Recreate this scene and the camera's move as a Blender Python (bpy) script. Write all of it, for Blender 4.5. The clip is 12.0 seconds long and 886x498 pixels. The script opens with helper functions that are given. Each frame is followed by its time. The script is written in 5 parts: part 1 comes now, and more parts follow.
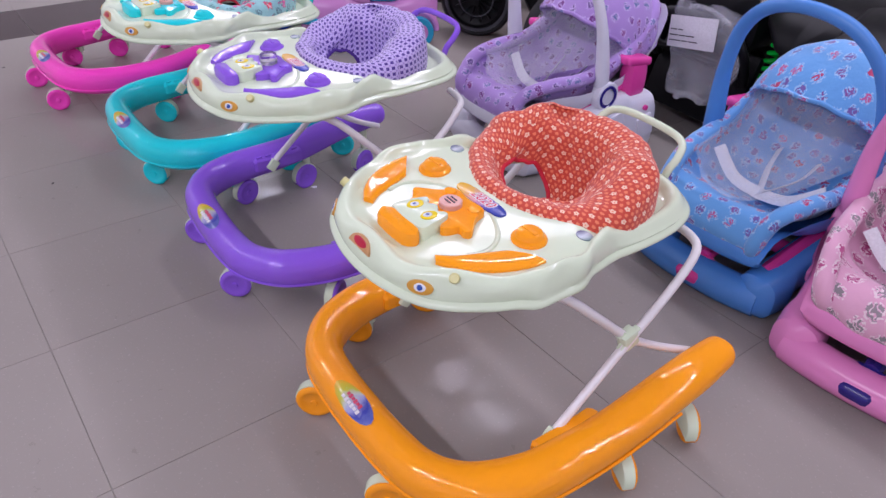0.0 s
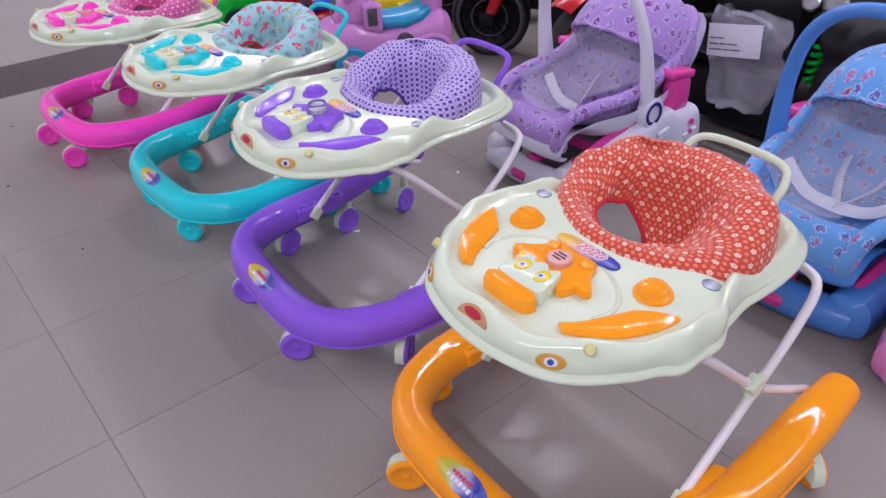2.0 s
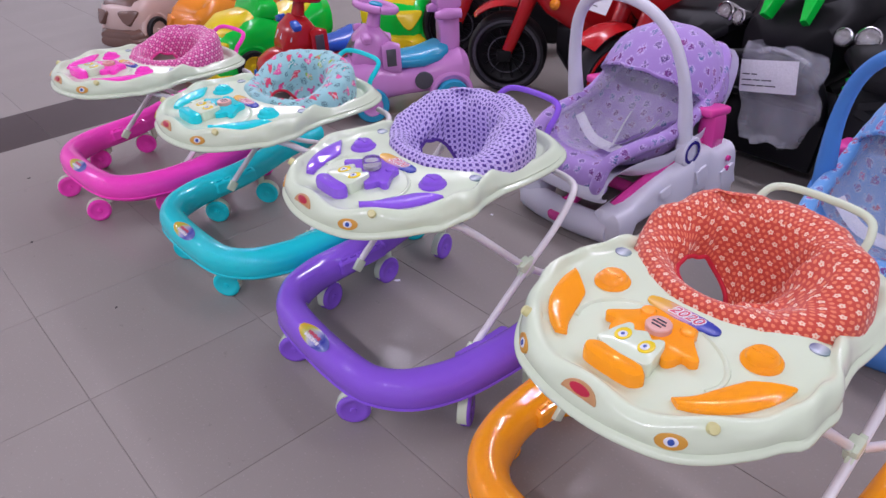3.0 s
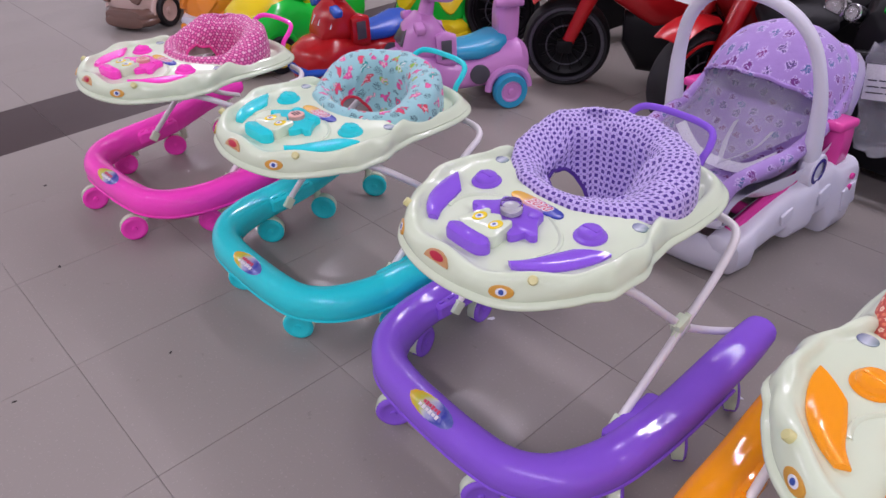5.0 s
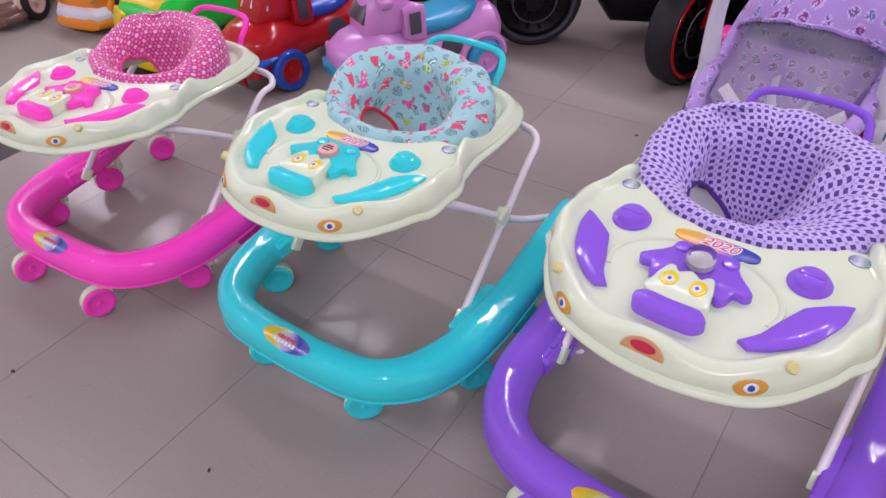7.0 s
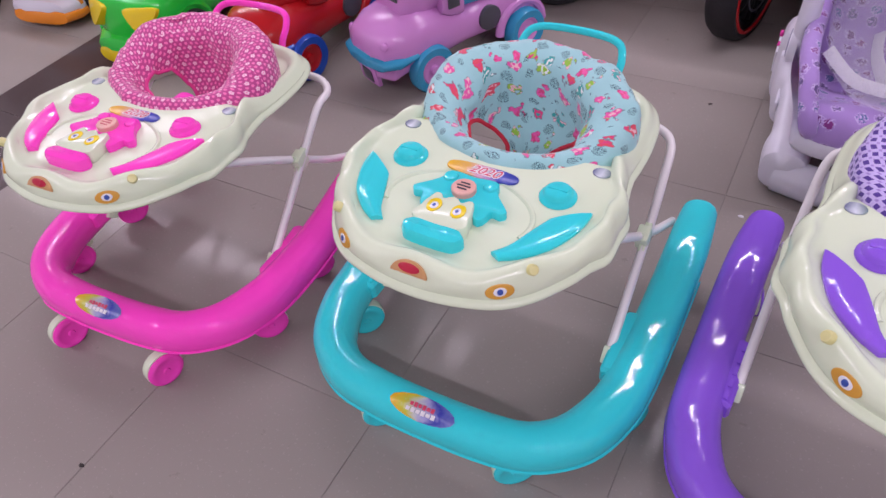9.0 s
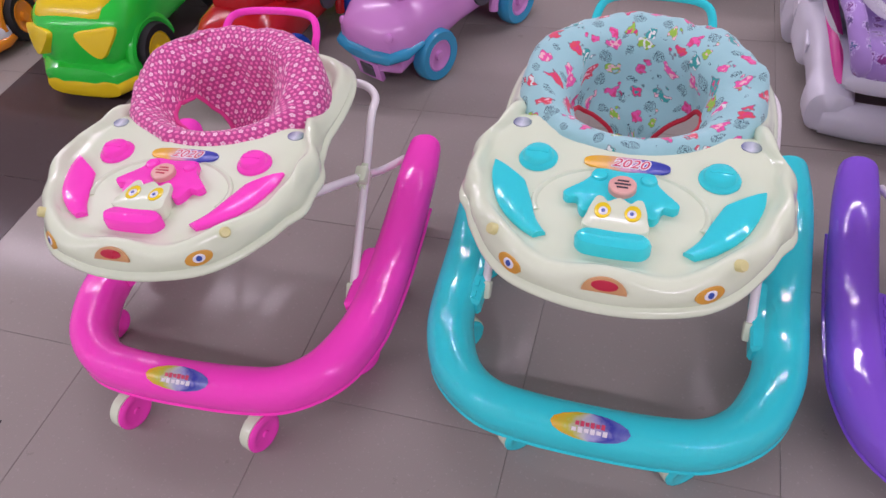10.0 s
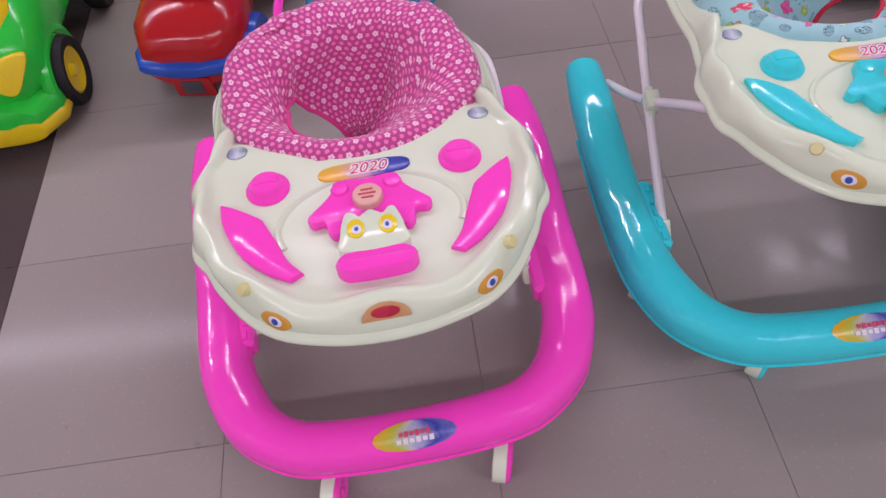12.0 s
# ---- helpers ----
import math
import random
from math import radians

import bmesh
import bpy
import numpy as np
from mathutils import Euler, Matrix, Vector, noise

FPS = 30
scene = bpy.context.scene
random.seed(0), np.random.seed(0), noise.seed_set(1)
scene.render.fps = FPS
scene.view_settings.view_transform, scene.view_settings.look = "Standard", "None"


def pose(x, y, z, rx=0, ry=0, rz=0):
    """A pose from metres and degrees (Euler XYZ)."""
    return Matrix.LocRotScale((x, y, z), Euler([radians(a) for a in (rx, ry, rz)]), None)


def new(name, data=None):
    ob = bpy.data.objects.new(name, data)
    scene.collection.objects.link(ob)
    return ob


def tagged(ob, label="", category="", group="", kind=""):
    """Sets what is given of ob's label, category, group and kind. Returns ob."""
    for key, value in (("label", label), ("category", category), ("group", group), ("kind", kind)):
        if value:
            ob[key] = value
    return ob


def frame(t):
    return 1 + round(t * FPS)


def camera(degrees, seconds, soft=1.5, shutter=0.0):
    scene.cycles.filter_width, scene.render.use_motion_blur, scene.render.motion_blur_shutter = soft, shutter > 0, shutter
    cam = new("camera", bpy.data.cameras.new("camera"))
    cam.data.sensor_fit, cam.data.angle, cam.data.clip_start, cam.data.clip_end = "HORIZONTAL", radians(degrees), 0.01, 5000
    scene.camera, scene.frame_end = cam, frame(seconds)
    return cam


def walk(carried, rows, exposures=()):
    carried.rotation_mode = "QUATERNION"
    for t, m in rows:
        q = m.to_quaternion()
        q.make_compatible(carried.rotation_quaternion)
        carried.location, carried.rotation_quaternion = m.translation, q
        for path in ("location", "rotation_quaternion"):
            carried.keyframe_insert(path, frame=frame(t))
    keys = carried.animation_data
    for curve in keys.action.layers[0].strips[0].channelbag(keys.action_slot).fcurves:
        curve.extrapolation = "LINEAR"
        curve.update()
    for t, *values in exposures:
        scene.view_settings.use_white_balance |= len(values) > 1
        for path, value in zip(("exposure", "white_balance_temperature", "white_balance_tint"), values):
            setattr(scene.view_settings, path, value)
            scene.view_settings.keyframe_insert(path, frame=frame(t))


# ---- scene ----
import collections

cam = camera(62.84, 12.0, shutter=0.0)
# seconds, place in metres, turn in degrees
PATH = [
    (0.0, 0.0000, 0.0000, 1.0076, 55.477, -1.621, 54.566),
    (0.5, -0.0552, 0.0236, 1.0047, 56.760, 1.379, 52.683),
    (1.0, -0.0748, 0.0111, 1.0082, 55.480, 0.762, 53.516),
    (1.5, -0.1276, -0.0205, 1.0089, 55.375, 0.853, 52.904),
    (2.0, -0.1894, -0.0570, 1.0174, 56.299, 1.720, 51.556),
    (2.5, -0.2572, -0.0908, 1.0395, 57.559, 2.414, 50.600),
    (2.7, -0.2843, -0.1017, 1.0457, 58.168, 2.576, 50.463),
    (4.3, -0.5371, -0.1830, 1.0847, 56.578, 2.244, 47.322),
    (4.5, -0.5814, -0.1806, 1.0779, 56.974, 1.940, 47.960),
    (5.0, -0.7173, -0.1507, 1.0648, 55.628, 1.724, 48.583),
    (5.5, -0.8261, -0.1391, 1.0730, 55.396, 2.105, 47.925),
    (6.0, -0.9375, -0.1353, 1.0603, 54.559, 2.641, 43.131),
    (6.5, -1.0833, -0.1532, 1.0609, 52.273, 3.140, 39.734),
    (6.7, -1.1412, -0.1581, 1.0622, 51.660, 3.066, 38.073),
    (8.3, -1.4999, -0.0972, 1.0553, 46.371, 3.154, 32.039),
    (8.5, -1.5270, -0.0939, 1.0661, 46.772, 2.848, 31.520),
    (9.0, -1.6121, -0.1103, 1.0758, 45.628, 4.611, 29.455),
    (9.5, -1.7958, -0.1099, 1.0607, 43.796, 5.424, 20.814),
    (10.0, -1.9604, -0.1381, 1.0780, 42.344, 5.896, 17.608),
    (10.5, -2.1241, -0.1170, 1.0663, 39.092, 6.669, 11.528),
    (11.0, -2.2879, -0.0672, 1.0668, 37.348, 4.508, 8.128),
    (11.5, -2.3972, -0.0590, 1.0613, 36.865, 3.289, 4.916),
    (12.0, -2.5823, -0.0792, 1.0418, 36.525, 3.787, -5.746),
]
walk(cam, [(t, pose(*row)) for t, *row in PATH], [(0.0, 0.02, 6050, 8), (2.5, 0.0, 6050, 8), (4.5, -0.02, 6200, 9), (5.5, -0.02, 6400, 9), (6.0, 0.2, 6450, 10), (6.7, 0.12, 6450, 11), (8.5, 0.03, 6500, 13), (12.0, -0.08, 6500, 16)])

# ---- light: a shop hall, rows of tube lamps under a white ceiling out of view ----
CEILING = 3.1
world = bpy.data.worlds.new("hall_air")
world.use_nodes = True
world.node_tree.nodes["Background"].inputs["Color"].default_value = (0.96, 0.9, 1.0, 1)
world.node_tree.nodes["Background"].inputs["Strength"].default_value = 0.25
scene.world = world
LAMP_WATTS = 37.0
scene.view_settings.exposure = 0.0


# ---- materials ----
def nodes_of(name):
    m = bpy.data.materials.new(name)
    m.use_nodes = True
    return m, m.node_tree.nodes, m.node_tree.links, m.node_tree.nodes["Principled BSDF"]


def rgba(c):
    return (*c, 1)


def mixer(nt, fac, a, b):
    """Colour a where fac is 0, b where it is 1; sockets or colours."""
    n = nt.nodes.new("ShaderNodeMix")
    n.data_type = "RGBA"
    for key, v in ((0, fac), (6, a), (7, b)):
        if isinstance(v, bpy.types.NodeSocket):
            nt.links.new(v, n.inputs[key])
        else:
            n.inputs[key].default_value = v if key == 0 else rgba(v)
    return n.outputs[2]


def calc(nt, op, a, b=0.0, c=0.0):
    n = nt.nodes.new("ShaderNodeMath")
    n.operation = op
    for i, v in enumerate((a, b, c)):
        if isinstance(v, bpy.types.NodeSocket):
            nt.links.new(v, n.inputs[i])
        else:
            n.inputs[i].default_value = v
    return n.outputs[0]


def noise_of(nt, scale, detail=3.0, vector=None, rough=0.5):
    n = nt.nodes.new("ShaderNodeTexNoise")
    n.inputs["Scale"].default_value, n.inputs["Detail"].default_value, n.inputs["Roughness"].default_value = scale, detail, rough
    if vector is None:
        vector = nt.nodes.new("ShaderNodeTexCoord").outputs["Object"]
    nt.links.new(vector, n.inputs["Vector"])
    return n.outputs["Fac"]


def ramp(nt, fac, stops, constant=False):
    n = nt.nodes.new("ShaderNodeValToRGB")
    n.color_ramp.interpolation = "CONSTANT" if constant else "LINEAR"
    e = n.color_ramp.elements
    while len(e) < len(stops):
        e.new(0.5)
    for el, (p, c) in zip(e, stops):
        el.position, el.color = p, rgba(c)
    nt.links.new(fac, n.inputs[0])
    return n.outputs[0]


def bump(nt, height, strength, distance, shader):
    b = nt.nodes.new("ShaderNodeBump")
    b.inputs["Strength"].default_value, b.inputs["Distance"].default_value = strength, distance
    nt.links.new(height, b.inputs["Height"])
    nt.links.new(b.outputs[0], shader.inputs["Normal"])


def plastic(name, colour, rough=0.22, wave=0.25, glow=0.0):
    """Blow-moulded or injected shiny plastic: slightly wavy skin, faint dust."""
    m, nd, lk, p = nodes_of(name)
    nt = m.node_tree
    fine = noise_of(nt, 60, 4)
    broad = noise_of(nt, 9, 2)
    dull = tuple(min(1, c * 0.93 + 0.008) for c in colour)
    lk.new(mixer(nt, calc(nt, "MULTIPLY", broad, 0.8), colour, dull), p.inputs["Base Color"])
    lk.new(calc(nt, "MULTIPLY_ADD", fine, 0.06, rough - 0.03), p.inputs["Roughness"])
    p.inputs["IOR"].default_value = 1.5
    if glow:
        p.inputs["Subsurface Weight"].default_value = glow
        p.inputs["Subsurface Radius"].default_value = (0.02, 0.02, 0.016)
        p.inputs["Subsurface Scale"].default_value = 0.5
    if wave > 0.4:
        p.inputs["Specular IOR Level"].default_value = 0.38
        # shrink-wrapped: fine creases break up the reflections
        stretch = nt.nodes.new("ShaderNodeMapping")
        stretch.inputs["Scale"].default_value = (1.0, 0.45, 1.6)
        lk.new(nt.nodes.new("ShaderNodeTexCoord").outputs["Object"], stretch.inputs["Vector"])
        crease = calc(nt, "ABSOLUTE", calc(nt, "SUBTRACT", noise_of(nt, 26, 1, stretch.outputs[0], 0.5), 0.5))
        fold = calc(nt, "MINIMUM", calc(nt, "MULTIPLY", crease, 12.0), 1.0)
        broad = calc(nt, "MULTIPLY_ADD", fold, -0.055, calc(nt, "MULTIPLY", broad, 0.06))
    bump(nt, broad, 0.6 if wave > 0.4 else wave, 0.006, p)
    return m


def uv_of(nt, scale):
    t = nt.nodes.new("ShaderNodeUVMap")
    n = nt.nodes.new("ShaderNodeVectorMath")
    n.operation = "SCALE"
    n.inputs["Scale"].default_value = scale
    nt.links.new(t.outputs[0], n.inputs[0])
    return n.outputs[0]


def cell(nt, uv, dx, dy):
    """Place inside a unit cell, from -0.5 to 0.5, of a grid moved by dx, dy."""
    a = nt.nodes.new("ShaderNodeVectorMath")
    a.operation = "ADD"
    a.inputs[1].default_value = (dx, dy, 0)
    nt.links.new(uv, a.inputs[0])
    f = nt.nodes.new("ShaderNodeVectorMath")
    f.operation = "FRACTION"
    nt.links.new(a.outputs[0], f.inputs[0])
    s = nt.nodes.new("ShaderNodeSeparateXYZ")
    nt.links.new(f.outputs[0], s.inputs[0])
    return calc(nt, "SUBTRACT", s.outputs[0], 0.5), calc(nt, "SUBTRACT", s.outputs[1], 0.5)


def petals(nt, x, y, size, depth, count):
    r = calc(nt, "SQRT", calc(nt, "ADD", calc(nt, "MULTIPLY", x, x), calc(nt, "MULTIPLY", y, y)))
    a = calc(nt, "ARCTAN2", y, x)
    edge = calc(nt, "MULTIPLY_ADD", calc(nt, "COSINE", calc(nt, "MULTIPLY", a, count)), depth, size)
    return calc(nt, "LESS_THAN", r, edge), r


def cloth(m, nt, p, colour, weave=900):
    nt.links.new(colour, p.inputs["Base Color"])
    p.inputs["Roughness"].default_value = 0.85
    p.inputs["Sheen Weight"].default_value = 0.25
    fold = noise_of(nt, 26, 3)
    thread = noise_of(nt, weave, 1)
    bump(nt, calc(nt, "MULTIPLY_ADD", thread, 0.12, fold), 0.35, 0.012, p)
    return m


def flower_cloth(name, ground, flower, dot, wide=0.0205, tall=0.0345):
    """Cotton with staggered white flowers, each with six pink dots round it."""
    m, nd, lk, p = nodes_of(name)
    nt = m.node_tree
    stretch = nt.nodes.new("ShaderNodeMapping")
    stretch.inputs["Scale"].default_value = (1 / wide, 1 / tall, 1)
    lk.new(uv_of(nt, 1.0), stretch.inputs["Vector"])
    uv = stretch.outputs[0]

    def metric(dx, dy):
        x, y = cell(nt, uv, dx, dy)
        return calc(nt, "MULTIPLY", x, wide * 1000), calc(nt, "MULTIPLY", y, tall * 1000)
    c = mixer(nt, calc(nt, "MULTIPLY", noise_of(nt, 30), 0.4), ground, tuple(q * 0.8 for q in ground))
    for dx, dy in ((0.5, 0.0), (0.0, 0.5), (0.25, 0.25), (0.75, 0.25), (0.25, 0.75), (0.75, 0.75)):
        spot, _ = petals(nt, *metric(dx, dy), 2.8, 0.15, 3)
        c = mixer(nt, spot, c, dot)
    for d in (0.0, 0.5):
        bloom, r = petals(nt, *metric(d, d), 3.8, 0.6, 5)
        c = mixer(nt, bloom, c, flower)
        c = mixer(nt, calc(nt, "LESS_THAN", r, 1.1), c, dot)
    return cloth(m, nt, p, c)


def check_cloth(name, ground, square, shade, cells=84):
    m, nd, lk, p = nodes_of(name)
    nt = m.node_tree
    uv = uv_of(nt, cells)
    c = mixer(nt, calc(nt, "MULTIPLY", noise_of(nt, 30), 0.5), ground, shade)
    for dx, size, colour in ((0.0, 0.275, square), (0.5, 0.14, shade)):
        x, y = cell(nt, uv, dx, dx)
        inside = calc(nt, "LESS_THAN", calc(nt, "MAXIMUM", calc(nt, "ABSOLUTE", x), calc(nt, "ABSOLUTE", y)), size)
        c = mixer(nt, inside, c, colour)
    return cloth(m, nt, p, c)


def motif_cloth(name, ground, halo, inks, cells=15, size=0.3):
    """Printed cotton: scattered little pictures in several inks, some with a pale ragged halo."""
    m, nd, lk, p = nodes_of(name)
    nt = m.node_tree
    uv = uv_of(nt, cells)
    wob = nt.nodes.new("ShaderNodeTexNoise")
    wob.inputs["Scale"].default_value = 3.0
    lk.new(uv, wob.inputs["Vector"])
    add = nt.nodes.new("ShaderNodeVectorMath")
    add.operation = "MULTIPLY_ADD"
    add.inputs[1].default_value = (0.35, 0.35, 0)
    lk.new(wob.outputs["Color"], add.inputs[0])
    lk.new(uv, add.inputs[2])
    v = nt.nodes.new("ShaderNodeTexVoronoi")
    v.voronoi_dimensions = "2D"
    v.inputs["Scale"].default_value, v.inputs["Randomness"].default_value = 1.0, 0.55
    lk.new(add.outputs[0], v.inputs["Vector"])
    pick = nt.nodes.new("ShaderNodeSeparateColor")
    lk.new(v.outputs["Color"], pick.inputs[0])
    ink = ramp(nt, pick.outputs[0], [(i / len(inks), c) for i, c in enumerate(inks)], True)
    scrawl = noise_of(nt, 4.5, 2, uv)
    d = calc(nt, "MULTIPLY_ADD", calc(nt, "SUBTRACT", scrawl, 0.5), 0.45, v.outputs["Distance"])
    c = mixer(nt, calc(nt, "MULTIPLY", noise_of(nt, 12), 0.35), ground, tuple(q * 0.8 for q in ground))
    if halo:
        spot = calc(nt, "GREATER_THAN", noise_of(nt, 9.0, 0, uv), 0.5)
        near = calc(nt, "LESS_THAN", v.outputs["Distance"], size + 0.11)
        c = mixer(nt, calc(nt, "MULTIPLY", near, spot), c, halo)
    line = calc(nt, "GREATER_THAN", calc(nt, "SINE", calc(nt, "MULTIPLY", noise_of(nt, 2.2, 1, uv), 40)), -0.55)
    c = mixer(nt, calc(nt, "MULTIPLY", calc(nt, "LESS_THAN", d, size), line), c, ink)
    return cloth(m, nt, p, c)


def holiday_cloth(name, ground, cells=24):
    """Turquoise cotton with little red, pink and green pictures and dark scribbled words between them."""
    m, nd, lk, p = nodes_of(name)
    nt = m.node_tree
    uv = uv_of(nt, cells)
    c = mixer(nt, calc(nt, "MULTIPLY", noise_of(nt, 12), 0.35), ground, tuple(q * 0.85 for q in ground))

    def spots(shift, jitter):
        move = nt.nodes.new("ShaderNodeVectorMath")
        move.operation = "ADD"
        move.inputs[1].default_value = (shift, shift, 0)
        lk.new(uv, move.inputs[0])
        v = nt.nodes.new("ShaderNodeTexVoronoi")
        v.voronoi_dimensions = "2D"
        v.inputs["Scale"].default_value, v.inputs["Randomness"].default_value = 1.0, jitter
        lk.new(move.outputs[0], v.inputs["Vector"])
        pick = nt.nodes.new("ShaderNodeSeparateColor")
        lk.new(v.outputs["Color"], pick.inputs[0])
        return v.outputs["Distance"], pick.outputs[0], pick.outputs[1]
    far, one, two = spots(0.0, 0.3)
    ragged = calc(nt, "MULTIPLY_ADD", calc(nt, "SUBTRACT", noise_of(nt, 3.2, 1, uv), 0.5), 0.9, far)
    first = ramp(nt, one, [(0.0, (0.72, 0.07, 0.12)), (0.35, (0.80, 0.10, 0.36)), (0.65, (0.30, 0.55, 0.06)), (0.85, (0.03, 0.36, 0.34))], True)
    second = ramp(nt, two, [(0.0, (0.85, 0.50, 0.55)), (0.4, (0.70, 0.05, 0.20)), (0.7, (0.75, 0.80, 0.78))], True)
    halves = calc(nt, "GREATER_THAN", noise_of(nt, 5.5, 1, uv), 0.54)
    c = mixer(nt, calc(nt, "LESS_THAN", ragged, 0.21), c, mixer(nt, halves, first, second))
    line = calc(nt, "LESS_THAN", calc(nt, "ABSOLUTE", calc(nt, "SUBTRACT", ragged, 0.22)), 0.018)
    c = mixer(nt, calc(nt, "MULTIPLY", line, 0.6), c, (0.10, 0.06, 0.10))
    off, _a, _b = spots(0.5, 0.3)
    scribble = calc(nt, "GREATER_THAN", calc(nt, "SINE", calc(nt, "MULTIPLY", noise_of(nt, 6.0, 1, uv), 60)), 0.35)
    flat = calc(nt, "LESS_THAN", calc(nt, "MULTIPLY_ADD", calc(nt, "SUBTRACT", noise_of(nt, 1.7, 0, uv), 0.5), 0.8, off), 0.17)
    c = mixer(nt, calc(nt, "MULTIPLY", flat, scribble), c, (0.02, 0.07, 0.10))
    return cloth(m, nt, p, c)


def gradient_sticker(name, colours):
    m, nd, lk, p = nodes_of(name)
    nt = m.node_tree
    s = nt.nodes.new("ShaderNodeSeparateXYZ")
    lk.new(uv_of(nt, 1.0), s.inputs[0])
    f = calc(nt, "MULTIPLY_ADD", calc(nt, "SUBTRACT", noise_of(nt, 90, 2), 0.5), 0.3, s.outputs[0])
    lk.new(ramp(nt, f, [(i / max(1, len(colours) - 1), c) for i, c in enumerate(colours)]), p.inputs["Base Color"])
    p.inputs["Roughness"].default_value = 0.25
    return m


def plain(name, colour, rough=0.5, metal=0.0, grain=40):
    m, nd, lk, p = nodes_of(name)
    nt = m.node_tree
    f = noise_of(nt, grain, 4)
    lk.new(mixer(nt, f, tuple(c * 0.8 for c in colour), tuple(min(1, c * 1.15) for c in colour)), p.inputs["Base Color"])
    lk.new(calc(nt, "MULTIPLY_ADD", f, 0.2, rough - 0.1), p.inputs["Roughness"])
    p.inputs["Metallic"].default_value = metal
    bump(nt, f, 0.1, 0.002, p)
    return m


def tile_material(name, low, high):
    m, nd, lk, p = nodes_of(name)
    nt = m.node_tree
    info = nt.nodes.new("ShaderNodeObjectInfo")
    geo = nt.nodes.new("ShaderNodeNewGeometry")
    broad = noise_of(nt, 2.2, 4, geo.outputs["Position"])
    speck = noise_of(nt, 160, 2, geo.outputs["Position"])
    f = calc(nt, "ADD", calc(nt, "MULTIPLY", broad, 0.7), calc(nt, "MULTIPLY", info.outputs["Random"], 0.2))
    c = mixer(nt, f, low, high)
    scuff = calc(nt, "GREATER_THAN", noise_of(nt, 22, 5, geo.outputs["Position"], 0.62), 0.685)
    c = mixer(nt, calc(nt, "MULTIPLY", scuff, 0.25), c, tuple(q * 0.6 for q in low))
    c = mixer(nt, calc(nt, "MULTIPLY", calc(nt, "GREATER_THAN", speck, 0.66), 0.12), c, tuple(q * 1.8 for q in high))
    lk.new(c, p.inputs["Base Color"])
    lk.new(calc(nt, "MULTIPLY_ADD", broad, 0.08, 0.10), p.inputs["Roughness"])
    p.inputs["Specular IOR Level"].default_value = 0.08
    bump(nt, noise_of(nt, 7, 2, geo.outputs["Position"]), 0.05, 0.003, p)
    return m


CREAM = plastic("cream_plastic", (0.69, 0.795, 0.59), 0.14, 0.07, 0.05)
WHITE_ROD = plastic("white_coated_steel", (0.80, 0.78, 0.78), 0.3, 0.1)
WHITE_PLASTIC = plastic("white_plastic", (0.74, 0.74, 0.82), 0.3, 0.4, 0.05)
ORANGE = plastic("orange_plastic", (1.0, 0.365, 0.007), 0.06, 0.45)
PURPLE = plastic("purple_plastic", (0.265, 0.11, 0.71), 0.06, 0.45)
TEAL = plastic("teal_plastic", (0.032, 0.66, 0.72), 0.06, 0.45)
PINK = plastic("pink_plastic", (1.0, 0.066, 0.57), 0.06, 0.45)
LILAC = plastic("lilac_plastic", (0.62, 0.27, 0.62), 0.2)
SKY = plastic("sky_blue_plastic", (0.03, 0.33, 0.55), 0.25)
COT_BLUE = plastic("cot_blue_plastic", (0.08, 0.26, 0.68), 0.25)
COT_PINK = plastic("cot_pink_plastic", (0.80, 0.27, 0.58), 0.25)
MAGENTA = plastic("magenta_plastic", (0.78, 0.06, 0.36), 0.25)
NAVY = plastic("navy_plastic", (0.03, 0.02, 0.22), 0.25)
RED = plastic("red_plastic", (0.46, 0.008, 0.012), 0.16)
BLUE = plastic("blue_plastic", (0.015, 0.09, 0.50), 0.22)
GREEN = plastic("green_plastic", (0.012, 0.62, 0.05), 0.16)
YELLOW = plastic("yellow_plastic", (0.82, 0.63, 0.01), 0.2)
AMBER = plastic("amber_plastic", (0.86, 0.28, 0.02), 0.18)
BEIGE = plastic("beige_plastic", (0.62, 0.47, 0.42), 0.25)
BROWN = plastic("brown_plastic", (0.16, 0.09, 0.07), 0.25)
BLACK = plastic("black_plastic", (0.004, 0.004, 0.005), 0.4, 0.3)
BLACK.node_tree.nodes["Principled BSDF"].inputs["Specular IOR Level"].default_value = 0.16
GREY = plastic("grey_plastic", (0.07, 0.07, 0.085), 0.3)
RUBBER = plain("black_rubber", (0.006, 0.006, 0.008), 0.65)
CHROME = plain("chrome", (0.6, 0.6, 0.62), 0.2, 1.0)
PAPER = plain("white_paper", (0.78, 0.78, 0.82), 0.7, 0.0, 200)
INK = plain("printed_ink", (0.03, 0.03, 0.05), 0.6)
RED_CLOTH = flower_cloth("orange_flower_cotton", (0.60, 0.070, 0.042), (0.88, 0.62, 0.46), (0.78, 0.22, 0.11))
PINK_CLOTH = flower_cloth("pink_flower_cotton", (0.54, 0.06, 0.27), (0.90, 0.60, 0.72), (0.86, 0.20, 0.46))
VIOLET_CLOTH = check_cloth("violet_check_cotton", (0.60, 0.51, 0.84), (0.08, 0.035, 0.28), (0.34, 0.24, 0.60))
TEAL_CLOTH = holiday_cloth("turquoise_print_cotton", (0.34, 0.63, 0.65))
